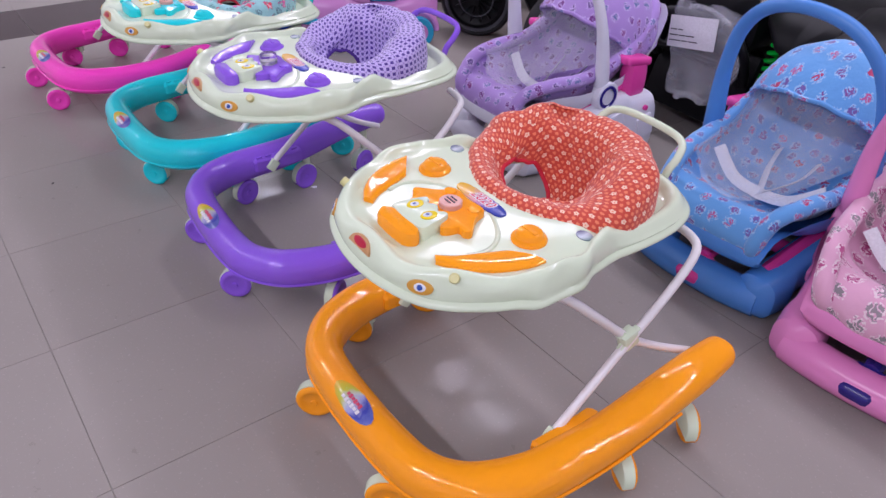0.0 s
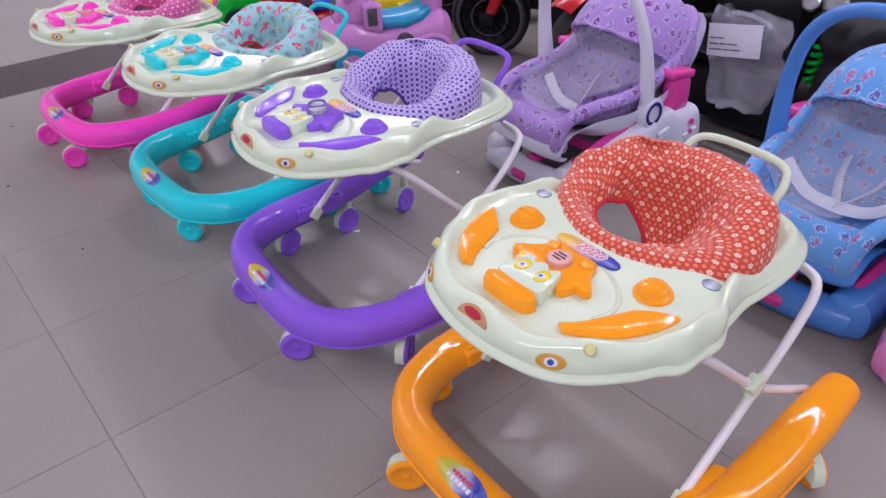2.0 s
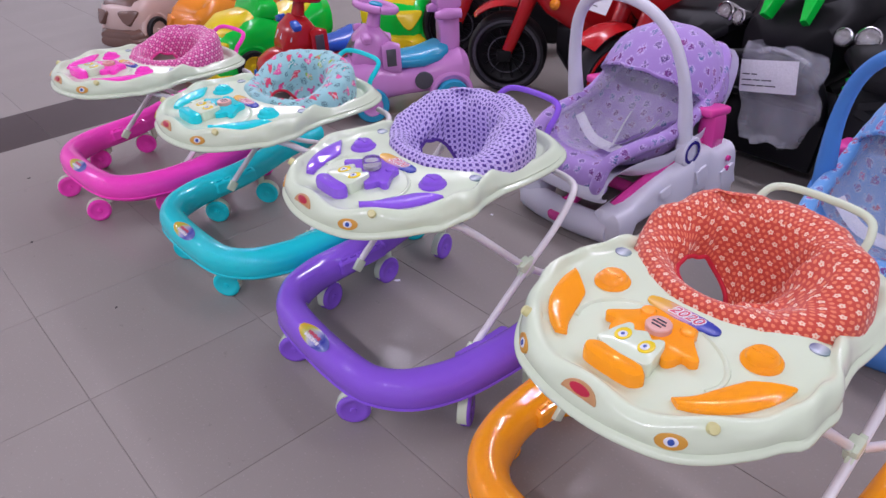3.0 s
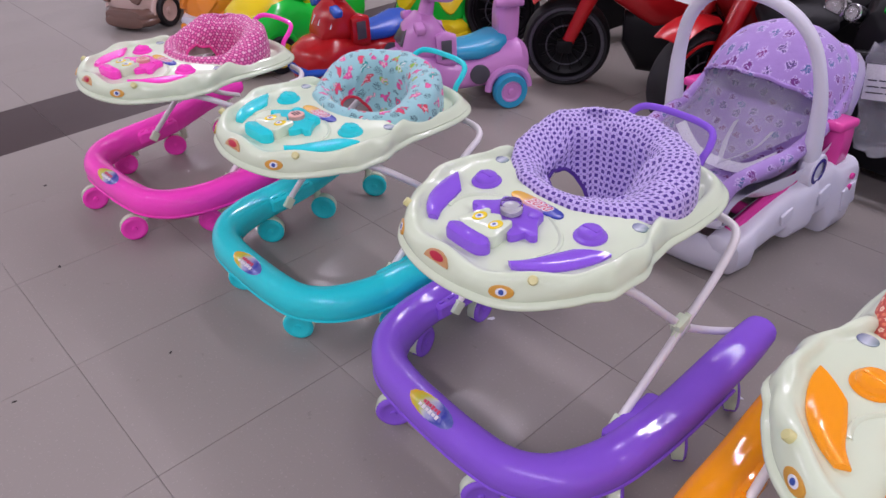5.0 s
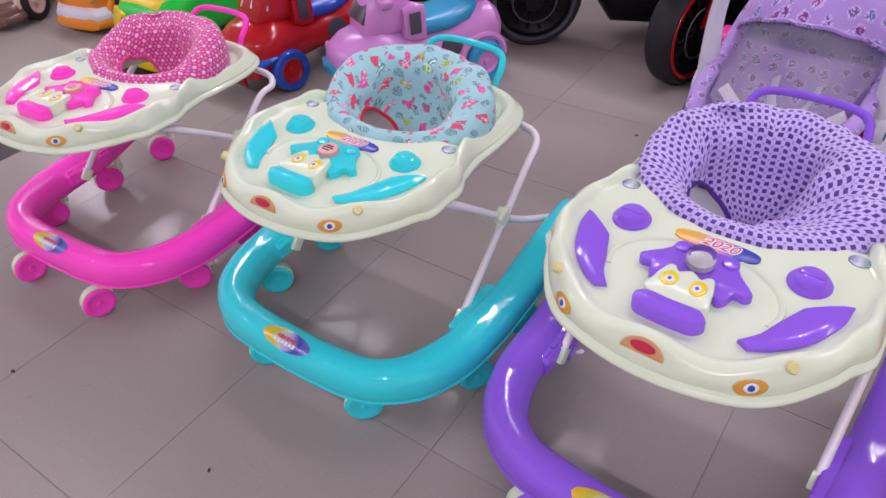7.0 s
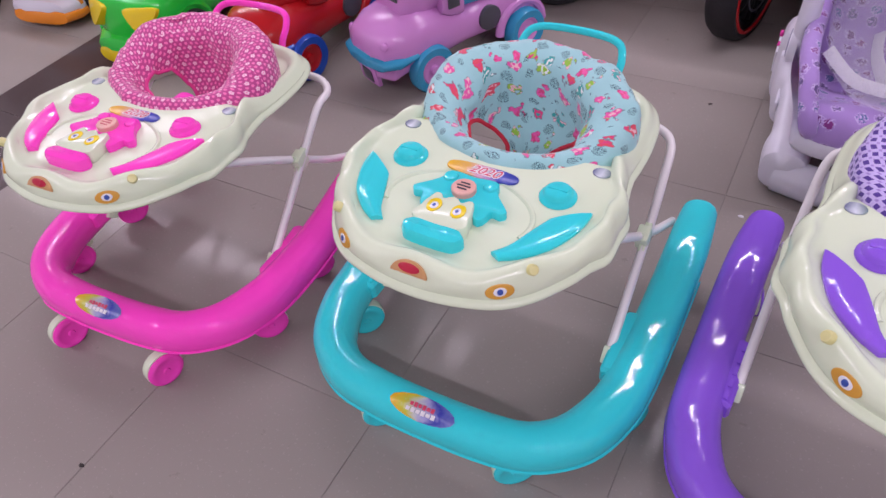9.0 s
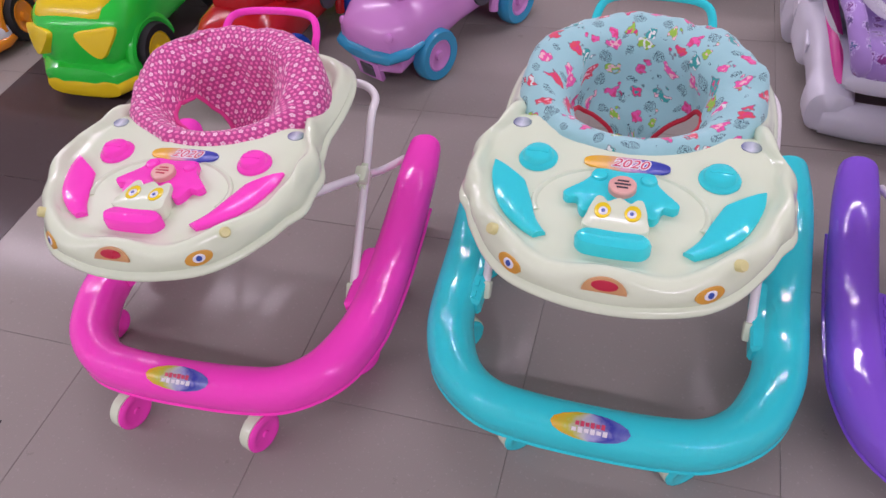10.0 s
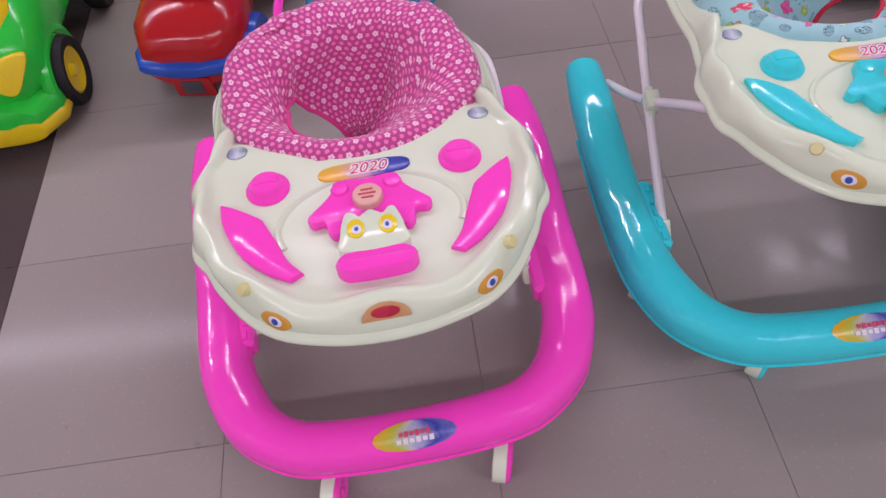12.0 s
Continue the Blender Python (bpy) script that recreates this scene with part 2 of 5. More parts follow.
COT_CLOTHS = {
    "lilac": motif_cloth("lilac_print_cotton", (0.40, 0.255, 0.62), (0.56, 0.44, 0.74), [(0.22, 0.03, 0.22), (0.12, 0.07, 0.24), (0.10, 0.15, 0.35), (0.16, 0.03, 0.22)], 25, 0.22),
    "blue": motif_cloth("blue_print_cotton", (0.13, 0.36, 0.74), (0.34, 0.54, 0.80), [(0.45, 0.03, 0.12), (0.20, 0.08, 0.32), (0.50, 0.10, 0.30), (0.16, 0.10, 0.36)], 25, 0.22),
    "pink": motif_cloth("pink_print_cotton", (0.74, 0.40, 0.56), (0.80, 0.66, 0.70), [(0.25, 0.22, 0.24), (0.45, 0.06, 0.22), (0.30, 0.25, 0.28)], 21, 0.27),
}
PIPING = {"red": plain("red_binding", (0.6, 0.02, 0.05), 0.8), "violet": plain("violet_binding", (0.08, 0.03, 0.26), 0.8), "pink": plain("pink_binding", (0.75, 0.06, 0.30), 0.8)}
RAINBOW = gradient_sticker("rainbow_sticker", [(0.70, 0.40, 0.02), (0.50, 0.50, 0.05), (0.52, 0.55, 0.55), (0.34, 0.34, 0.62), (0.04, 0.05, 0.36), (0.14, 0.17, 0.48)])
LOGO = gradient_sticker("logo_sticker", [(0.80, 0.45, 0.02), (0.72, 0.42, 0.10), (0.66, 0.35, 0.5), (0.05, 0.07, 0.42), (0.03, 0.05, 0.35)])
BADGE = gradient_sticker("silver_badge", [(0.1, 0.12, 0.25), (0.5, 0.55, 0.62), (0.12, 0.2, 0.2)])
EYE_GOLD = plain("eye_sticker_gold", (0.62, 0.32, 0.04), 0.35)
EYE_WHITE = plain("eye_sticker_white", (0.75, 0.78, 0.85), 0.3)
EYE_BLUE = plain("eye_sticker_blue", (0.03, 0.08, 0.35), 0.3)
LIP_SKIN = plain("mouth_sticker_skin", (0.55, 0.30, 0.12), 0.35)
LIP_RED = plain("mouth_sticker_red", (0.50, 0.015, 0.05), 0.3)
BADGE_PINK = plain("round_badge", (0.72, 0.38, 0.32), 0.35)
STUD = plastic("pale_yellow_stud", (0.66, 0.64, 0.28), 0.35)
CLEAR, _nd, _lk, _p = nodes_of("clear_plastic")
_p.inputs["Transmission Weight"].default_value = 1.0
_p.inputs["Roughness"].default_value = 0.12
_p.inputs["IOR"].default_value = 1.45
FILM, _nd, _lk, _p = nodes_of("thin_plastic_bag")
_p.inputs["Base Color"].default_value = (0.75, 0.76, 0.82, 1)
_p.inputs["Roughness"].default_value = 0.28
_lk.new(calc(FILM.node_tree, "MULTIPLY_ADD", noise_of(FILM.node_tree, 14, 4), 0.30, 0.05), _p.inputs["Alpha"])
bump(FILM.node_tree, noise_of(FILM.node_tree, 20, 5, None, 0.65), 0.8, 0.02, _p)


# ---- shapes ----
def spline(pts, n, closed=False):
    """n points along a smooth curve through pts."""
    p = [Vector(q) for q in pts]
    k = len(p)
    out = []
    last = k if closed else k - 1
    for j in range(n):
        s = j * last / (n if closed else n - 1)
        i = min(int(s), last - 1)
        f = s - i
        if closed:
            a, b, c, d = (p[(i + o) % k] for o in (-1, 0, 1, 2))
        else:
            a, b, c, d = p[max(i - 1, 0)], p[i], p[i + 1], p[min(i + 2, k - 1)]
        out.append(0.5 * (2 * b + (c - a) * f + (2 * a - 5 * b + 4 * c - d) * f * f + (3 * b - a - 3 * c + d) * f ** 3))
    return out


def smooth(a, b, x):
    t = min(1, max(0, (x - a) / (b - a)))
    return t * t * (3 - 2 * t)


class Form:
    """Vertices, faces and a metric UV of one mesh to be."""

    def __init__(self):
        self.v, self.f, self.uv = [], [], []

    def loft(self, rings, closed=True, start=False, end=False, unit=False, columns=False):
        o, n = len(self.v), len(rings[0])
        rings = [[Vector(q) for q in r] for r in rings]
        for r in rings:
            self.v += r
        mid = rings[len(rings) // 2]
        us = [0.0]
        for i in range(n):
            us.append(us[-1] + (mid[(i + 1) % n] - mid[i]).length)
        vs = [0.0]
        for a, b in zip(rings, rings[1:]):
            vs.append(vs[-1] + sum((q - w).length for q, w in zip(a, b)) / n)
        rows_u, cols_v = None, None
        if closed and not unit and columns:
            cols_v = [[0.0] * (n + 1)]
            for a, b in zip(rings, rings[1:]):
                cols_v.append([cols_v[-1][i] + (b[i % n] - a[i % n]).length for i in range(n + 1)])
        if not closed and not unit:
            rows_u = []
            for r in rings:
                row = [0.0]
                for a, b in zip(r, r[1:]):
                    row.append(row[-1] + (b - a).length)
                rows_u.append([q - row[-1] / 2 for q in row])
        if unit:
            us = [i / (n if closed else n - 1) for i in range(n + 1)]
            vs = [i / (len(rings) - 1) for i in range(len(rings))]
        for j in range(len(rings) - 1):
            for i in range(n if closed else n - 1):
                k = (i + 1) % n
                self.f.append((o + j * n + i, o + j * n + k, o + (j + 1) * n + k, o + (j + 1) * n + i))
                if rows_u:
                    self.uv.append(((rows_u[j][i], vs[j]), (rows_u[j][i + 1], vs[j]), (rows_u[j + 1][i + 1], vs[j + 1]), (rows_u[j + 1][i], vs[j + 1])))
                elif cols_v:
                    self.uv.append(((us[i], cols_v[j][i]), (us[i + 1], cols_v[j][i + 1]), (us[i + 1], cols_v[j + 1][i + 1]), (us[i], cols_v[j + 1][i])))
                else:
                    self.uv.append(((us[i], vs[j]), (us[i + 1], vs[j]), (us[i + 1], vs[j + 1]), (us[i], vs[j + 1])))
        for ask, j in ((start, 0), (end, len(rings) - 1)):
            if ask:
                ring = list(range(o + j * n, o + (j + 1) * n))
                if j == 0:
                    ring.reverse()
                self.f.append(tuple(ring))
                self.uv.append(tuple((self.v[i].x, self.v[i].y) for i in ring))
        return self

    def tube(self, path, r, n=10, flat=1.0, start=True, end=True):
        path = [Vector(q) for q in path]
        rs = r if isinstance(r, (list, tuple)) else [r] * len(path)
        rings, side = [], None
        for i, q in enumerate(path):
            t = (path[min(i + 1, len(path) - 1)] - path[max(i - 1, 0)]).normalized()
            if side is None:
                side = t.orthogonal().normalized()
            side = (side - t * side.dot(t)).normalized()
            up = t.cross(side)
            rings.append([q + rs[i] * (math.cos(a) * side + flat * math.sin(a) * up) for a in (2 * math.pi * k / n for k in range(n))])
        return self.loft(rings, True, start, end)

    def lathe(self, profile, n=28, at=None, start=True, end=True):
        at = at or Matrix()
        rings = [[at @ Vector((r * math.cos(a), r * math.sin(a), z)) for a in (2 * math.pi * k / n for k in range(n))] for r, z in profile]
        return self.loft(rings, True, start, end)

    def prism(self, outline, z0, z1, edge=0.003, at=None, unit=False):
        """A plate of that outline (counter-clockwise), its upper edge rounded."""
        at = at or Matrix()
        p = [Vector((q[0], q[1])) for q in outline]
        n = len(p)

        def ring(inset, z):
            out = []
            for i in range(n):
                t = p[(i + 1) % n] - p[i - 1]
                t = t.normalized() if t.length > 1e-9 else Vector((1, 0))
                q = p[i] + inset * Vector((-t.y, t.x))
                out.append(at @ Vector((q.x, q.y, z)))
            return out
        self.loft([ring(0, z0), ring(0, z1 - edge), ring(edge * 0.3, z1 - edge * 0.3), ring(edge, z1)], True, True, True)
        if unit:
            xs, ys = [q.x for q in p], [q.y for q in p]
            wx, wy = max(xs) - min(xs), max(ys) - min(ys)
            back = at.inverted()
            self.uv = [tuple((((back @ self.v[i]).x - min(xs)) / wx, ((back @ self.v[i]).y - min(ys)) / wy) for i in f) for f in self.f]
        return self

    def box(self, sx, sy, sz, at=None, edge=0.004, seg=2):
        bm = bmesh.new()
        bmesh.ops.create_cube(bm, size=1, matrix=Matrix.Diagonal((sx, sy, sz, 1)))
        if edge:
            bmesh.ops.bevel(bm, geom=bm.edges[:], offset=edge, segments=seg, profile=0.6, affect="EDGES")
        o = len(self.v)
        at = at or Matrix()
        bm.verts.index_update()
        self.v += [at @ q.co for q in bm.verts]
        for f in bm.faces:
            self.f.append(tuple(o + q.index for q in f.verts))
            self.uv.append(tuple((q.co.x + q.co.z * 0.5, q.co.y + q.co.z * 0.5) for q in f.verts))
        bm.free()
        return self

    def body(self, sections, n=28, start=True, end=True):
        """A rounded body along y: sections of y, middle height, half width, half height, squareness."""
        rings = []
        for y, z, w, h, e in sections:
            ring = []
            for k in range(n):
                a = 2 * math.pi * k / n
                c, s = math.cos(a), math.sin(a)
                ring.append((w * math.copysign(abs(c) ** (2 / e), c), y, z + h * math.copysign(abs(s) ** (2 / e), s)))
            rings.append(ring[::-1])
        return self.loft(rings, True, start, end)

    def moved(self, m):
        self.v = [m @ q for q in self.v]
        return self

    def mesh(self, name, material, sharp=42):
        me = bpy.data.meshes.new(name)
        me.from_pydata([tuple(q) for q in self.v], [], self.f)
        layer = me.uv_layers.new(name="UVMap")
        layer.data.foreach_set("uv", [c for f in self.uv for q in f for c in q])
        me.polygons.foreach_set("use_smooth", [True] * len(me.polygons))
        me.update()
        me.set_sharp_from_angle(angle=radians(sharp))
        me.materials.append(material)
        return me


def thing(name, at, label, category, group="", kind=""):
    ob = new(name)
    ob.matrix_world = at
    ob.empty_display_size = 0.1
    return tagged(ob, label, category, group, kind)


def part(name, form, material, parent, label="", sharp=42):
    ob = new(name, form.mesh(name, material, sharp))
    ob.parent = parent
    if label:
        tagged(ob, label)
    return ob


def oval(rx, ry, n=28, cx=0.0, cy=0.0):
    return [(cx + rx * math.cos(2 * math.pi * k / n), cy + ry * math.sin(2 * math.pi * k / n)) for k in range(n)]


def facing(at, normal, up=(0, 0, 1)):
    """A pose whose z is the normal and whose y leans to up."""
    z = Vector(normal).normalized()
    x = Vector(up).cross(z).normalized()
    y = z.cross(x)
    return Matrix(((x.x, y.x, z.x, at[0]), (x.y, y.y, z.y, at[1]), (x.z, y.z, z.z, at[2]), (0, 0, 0, 1)))


# ---- the hall ----
FAR_X, NEAR_X, FAR_Y, NEAR_Y = -9.0, 4.5, 6.0, -4.0
TILE, SKEW = 0.405, 1.3
GRID = pose(-2.123, -0.008, 0, 0, 0, SKEW)
FLOOR_TILE = tile_material("glazed_floor_tile", (0.265, 0.2405, 0.217), (0.334, 0.3075, 0.281))
DARK_TILE = tile_material("dark_border_tile", (0.055, 0.040, 0.040), (0.085, 0.066, 0.064))
BAG = FILM.copy()
BAG.name = "milky_plastic_bag"
for _n in BAG.node_tree.nodes:
    if _n.bl_idname == "ShaderNodeMath" and _n.operation == "MULTIPLY_ADD":
        _n.inputs[1].default_value, _n.inputs[2].default_value = 0.45, 0.0


GROUT = plain("grout", (0.262, 0.239, 0.220), 0.6)
WALL_PAINT = plain("wall_paint", (0.78, 0.78, 0.77), 0.7, 0, 12)
CEILING_PAINT = plain("ceiling_paint", (0.78, 0.78, 0.78), 0.8, 0, 12)

floor = tagged(new("floor", Form().box(NEAR_X - FAR_X + 1, FAR_Y - NEAR_Y + 1, 0.1, pose((NEAR_X + FAR_X) / 2, (FAR_Y + NEAR_Y) / 2, -0.0515), 0).mesh("floor", GROUT)), "shop floor of glossy greige ceramic tiles with a dark border strip", "floor", kind="structure")
# Walls and ceiling are out of view, added to enclose the hall and bounce light.
for name, sx, sy, x, y in (("wall_north", NEAR_X - FAR_X, 0.2, (NEAR_X + FAR_X) / 2, FAR_Y + 0.1), ("wall_south", NEAR_X - FAR_X, 0.2, (NEAR_X + FAR_X) / 2, NEAR_Y - 0.1), ("wall_east", 0.2, FAR_Y - NEAR_Y, NEAR_X + 0.1, (FAR_Y + NEAR_Y) / 2), ("wall_west", 0.2, FAR_Y - NEAR_Y, FAR_X - 0.1, (FAR_Y + NEAR_Y) / 2)):
    tagged(new(name, Form().box(sx, sy, CEILING, pose(x, y, CEILING / 2), 0).mesh(name, WALL_PAINT)), "unseen pale painted wall, added to close the hall and bounce light", "wall", kind="structure")
tagged(new("ceiling", Form().box(NEAR_X - FAR_X, FAR_Y - NEAR_Y, 0.1, pose((NEAR_X + FAR_X) / 2, (FAR_Y + NEAR_Y) / 2, CEILING + 0.05), 0).mesh("ceiling", CEILING_PAINT)), "unseen white ceiling that carries the lamps and bounces light", "ceiling", kind="structure")

lamp_metal = plain("lamp_housing", (0.7, 0.7, 0.7), 0.4)
# North row extends tube reflections on the floor; south row added to brighten front faces.
LAMPS = [(-7.4 + 2.5 * i, 2.55, 2.44, LAMP_WATTS) for i in range(5)] + [(-7.4 + 2.5 * i, -1.9, 2.44, LAMP_WATTS * (1.35, 1.3, 0.5, 1.5, 1.5)[i]) for i in range(5)]
# The third southern lamp is dimmed to darken the floor near it.
for x, y, long, watts in LAMPS:
    batten = thing("ceiling_lamp", pose(x, y, CEILING), "unseen white tube lamp batten, placed to light the hall", "lamp", "ceiling lamps")
    part("housing", Form().box(long, 0.07, 0.05, pose(0, 0, -0.026), 0.006), lamp_metal, batten)
    light = bpy.data.lights.new("tube_light", "AREA")
    light.shape, light.size, light.size_y, light.energy, light.color = "RECTANGLE", long - 0.04, 0.04, watts, (1.04, 0.925, 1.10)
    tube = new("tube_light", light)
    tube.parent = batten
    tube.location = (0, 0, -0.056)


# ---- baby walkers ----
HALF = [(0, -0.151), (0.06, -0.149), (0.108, -0.132), (0.148, -0.098), (0.180, -0.057), (0.202, -0.012), (0.212, 0.035), (0.211, 0.085), (0.198, 0.120), (0.189, 0.155), (0.19, 0.25), (0.182, 0.32), (0.155, 0.37), (0.10, 0.395), (0, 0.402)]
TRAY_EDGE = spline(HALF + [(-x, y) for x, y in HALF[-2:0:-1]], 112, True)
HOLE_Y, HOLE_RX, HOLE_RY = 0.218, 0.152, 0.130


def tray_drop(y):
    return -0.020 * smooth(0.145, 0.195, y)


def tray_form():
    rings = []
    rows = [(0.004, 0.397), (-0.003, 0.397), (-0.0055, 0.3995), (-0.005, 0.4035), (-0.001, 0.4065), (0.003, 0.409), (0.0015, 0.415), (0.004, 0.425), (0.008, 0.436), (0.013, 0.4435), (0.019, 0.4475), (0.025, 0.4475), (0.031, 0.4435), (0.037, 0.4345)]
    for inset, z in rows:
        ring = []
        for k, q in enumerate(TRAY_EDGE):
            hole = Vector((HOLE_RX * math.cos(math.atan2(q.y - HOLE_Y, q.x)), HOLE_Y + HOLE_RY * math.sin(math.atan2(q.y - HOLE_Y, q.x))))
            way = hole - q.to_2d()
            scallop = 0.0025 * math.cos(9 * math.atan2(q.x, 0.06 - q.y)) * smooth(0.16, 0.05, q.y)
            flank = smooth(0.9, 1.25, abs(math.atan2(q.x, 0.06 - q.y))) * smooth(2.3, 1.9, abs(math.atan2(q.x, 0.06 - q.y)))
            scallop += 0.0030 * math.cos(19 * math.atan2(q.x, 0.06 - q.y)) * flank
            inset_here = inset - scallop
            room = min(1.0, way.length * 0.8 / 0.037)
            p = q.to_2d() + way.normalized() * (inset_here * room if inset > 0 else inset_here)
            turn = math.atan2(q.x, 0.06 - q.y)
            wave = 0.0062 * (1 - math.cos(9 * turn)) * smooth(0.2, 0.05, q.y) * smooth(0.43, 0.445, z) * 0.7
            if 0.003 < inset < 0.034:
                p += way.normalized() * 0.0032 * math.cos(9 * turn) * smooth(0.2, 0.05, q.y)
            ring.append((p.x, p.y, z - wave + (tray_drop(q.y) * smooth(0.405, 0.44, z))))
        rings.append(ring)
    inner = rings[-1]
    for s in (0.08, 0.3, 0.5, 0.7, 0.9, 1.0):
        ring = []
        for q in inner:
            a = math.atan2(q[1] - HOLE_Y, q[0])
            x, y = q[0] + s * (HOLE_RX * math.cos(a) - q[0]), q[1] + s * (HOLE_Y + HOLE_RY * math.sin(a) - q[1])
            ring.append((x, y, 0.4315 + 0.004 * smooth(0.6, 1, s) + tray_drop(y)))
        rings.append(ring)
    for grow, z in ((-0.004, 0.428), (-0.005, 0.395)):
        rings.append([((HOLE_RX + grow) * math.cos(a), HOLE_Y + (HOLE_RY + grow) * math.sin(a), z + tray_drop(HOLE_Y + HOLE_RY * math.sin(a))) for a in (math.atan2(q[1] - HOLE_Y, q[0]) for q in inner)])
    return Form().loft(rings)


def base_path():
    right = [(0.257, 0.408), (0.260, 0.30), (0.257, 0.16), (0.252, 0.04), (0.241, -0.028), (0.211, -0.093), (0.158, -0.135), (0.09, -0.148), (0, -0.151)]
    pts = right + [(-x, y) for x, y in right[-2::-1]]
    return spline([(x * 1.024, y - 0.005, 0.108 + 0.046 * smooth(0.08, 0.42, y)) for x, y in pts], 96)


def base_ring(q, t, w, h, n=24, grow=0.0):
    side = Vector((t.y, -t.x, 0)).normalized()
    ring = []
    for k in range(n):
        a = 2 * math.pi * k / n
        c, s = math.cos(a), math.sin(a)
        e = 2 / 2.2
        out = (w + grow) * math.copysign(abs(c) ** e, c)
        ring.append(q + side * out + Vector((0, 0, (h + grow) * math.copysign(abs(s) ** e, s))))
    return ring


def base_form():
    path = base_path()
    rings = []
    last = len(path) - 1
    for i, q in enumerate(path):
        t = path[min(i + 1, last)] - path[max(i - 1, 0)]
        end = min(i, last - i)
        k = (0.86 + 0.14 * smooth(-1, 5, end)) * (1 - 0.03 * smooth(-0.04, 0.12, q.y) - 0.03 * smooth(0.20, 0.40, q.y))
        thin = 0.005 * smooth(0.06, 0.34, q.y)
        slim = 0.0345 + 0.0045 * smooth(-0.142, -0.07, q.y)
        rings.append(base_ring(q + Vector((0, 0, thin)), t, slim * k, 0.0395 * k - thin))
    for first in (True, False):
        tip = path[0] if first else path[-1]
        t = (path[0] - path[2]) if first else (path[-1] - path[-3])
        t.normalize()
        extra = [base_ring(tip + t * d + Vector((0, 0, 0.005)), t if not first else -t, 0.0390 * k, 0.0345 * k) for d, k in ((0.007, 0.76), (0.014, 0.62), (0.018, 0.42), (0.020, 0.15))]
        rings = extra[::-1] + rings if first else rings + extra
    return Form().loft(rings, True, True, True)


def seat_column(a, seed, sag, steps=46):
    """One strip of the cloth seat at angle a: up over the padded collar, then down the lining to the bottom."""
    deg = math.degrees(math.atan2(math.sin(a), math.cos(a)))
    back = (math.sin(a) + 1) / 2
    top = 0.447 + 0.050 * smooth(0.15, 0.9, back)
    low_out = 0.428 + tray_drop(HOLE_Y + HOLE_RY * math.sin(a))
    thick = 0.026 + 0.012 * smooth(0.05, 0.5, back)
    tuck = math.exp(-((deg - 128) / 11) ** 2) * sag + 0.07 * sum(math.exp(-((deg - c) / 6) ** 2) for c in (28, 66, 100, 165, -150, -25))
    bulge = sag * smooth(-100, -62, deg) * smooth(62, 34, deg)
    line = []
    for j in range(13):
        f = j / 12
        turn = -0.35 + (math.pi / 2 + 0.35) * f
        h = math.sin(turn)
        z = (top - 0.030) + (0.030 * h if h > 0 else 0.05 * h)
        if f < 0.55:
            z = low_out + (z - low_out) * smooth(-0.1, 0.55, f)
        line.append((0.132 + thick * math.cos(turn), z))
    steep = [(0.132 - 0.7 * thick, top - 0.010), (0.128 - thick, top - 0.034), (0.090, 0.408), (0.076, 0.373), (0.042, 0.354), (0.004, 0.349)]
    plump = [(0.132 - 0.6 * thick, top - 0.003), (0.096, top - 0.013), (0.074, top - 0.032), (0.056, 0.416), (0.034, 0.380), (0.004, 0.349)]
    knots = [(line[-1][0], line[-1][1])] + [(p[0] + (q[0] - p[0]) * bulge, p[1] + (q[1] - p[1]) * bulge) for p, q in zip(steep, plump)]
    line += [(q.x, q.y) for q in spline([(r, z, 0) for r, z in knots], steps - 12)[1:]]
    out = []
    for k, (r, z) in enumerate(line):
        f = k / (len(line) - 1)
        live = smooth(0.0, 0.2, f)
        near = math.exp(-((f - 0.36) / 0.13) ** 2)
        r += 0.028 * tuck * near * (1 if f > 0.27 else 0.4)
        z -= 0.010 * tuck * near
        crease = noise.noise((3.2 * math.cos(a) + seed, 3.2 * math.sin(a), f * 3.5)) * 0.008
        crease += noise.noise((9 * math.cos(a) + seed, 9 * math.sin(a), f * 7)) * 0.0025
        crease += noise.noise((19 * math.cos(a), 19 * math.sin(a) + seed, f * 5)) * 0.0012
        r = max(0.003, r + crease * live * smooth(1.0, 0.7, f))
        z += 0.7 * crease * live
        out.append(Vector((1.04 * r * math.cos(a), HOLE_Y + 0.84 * r * math.sin(a), z)))
    return out


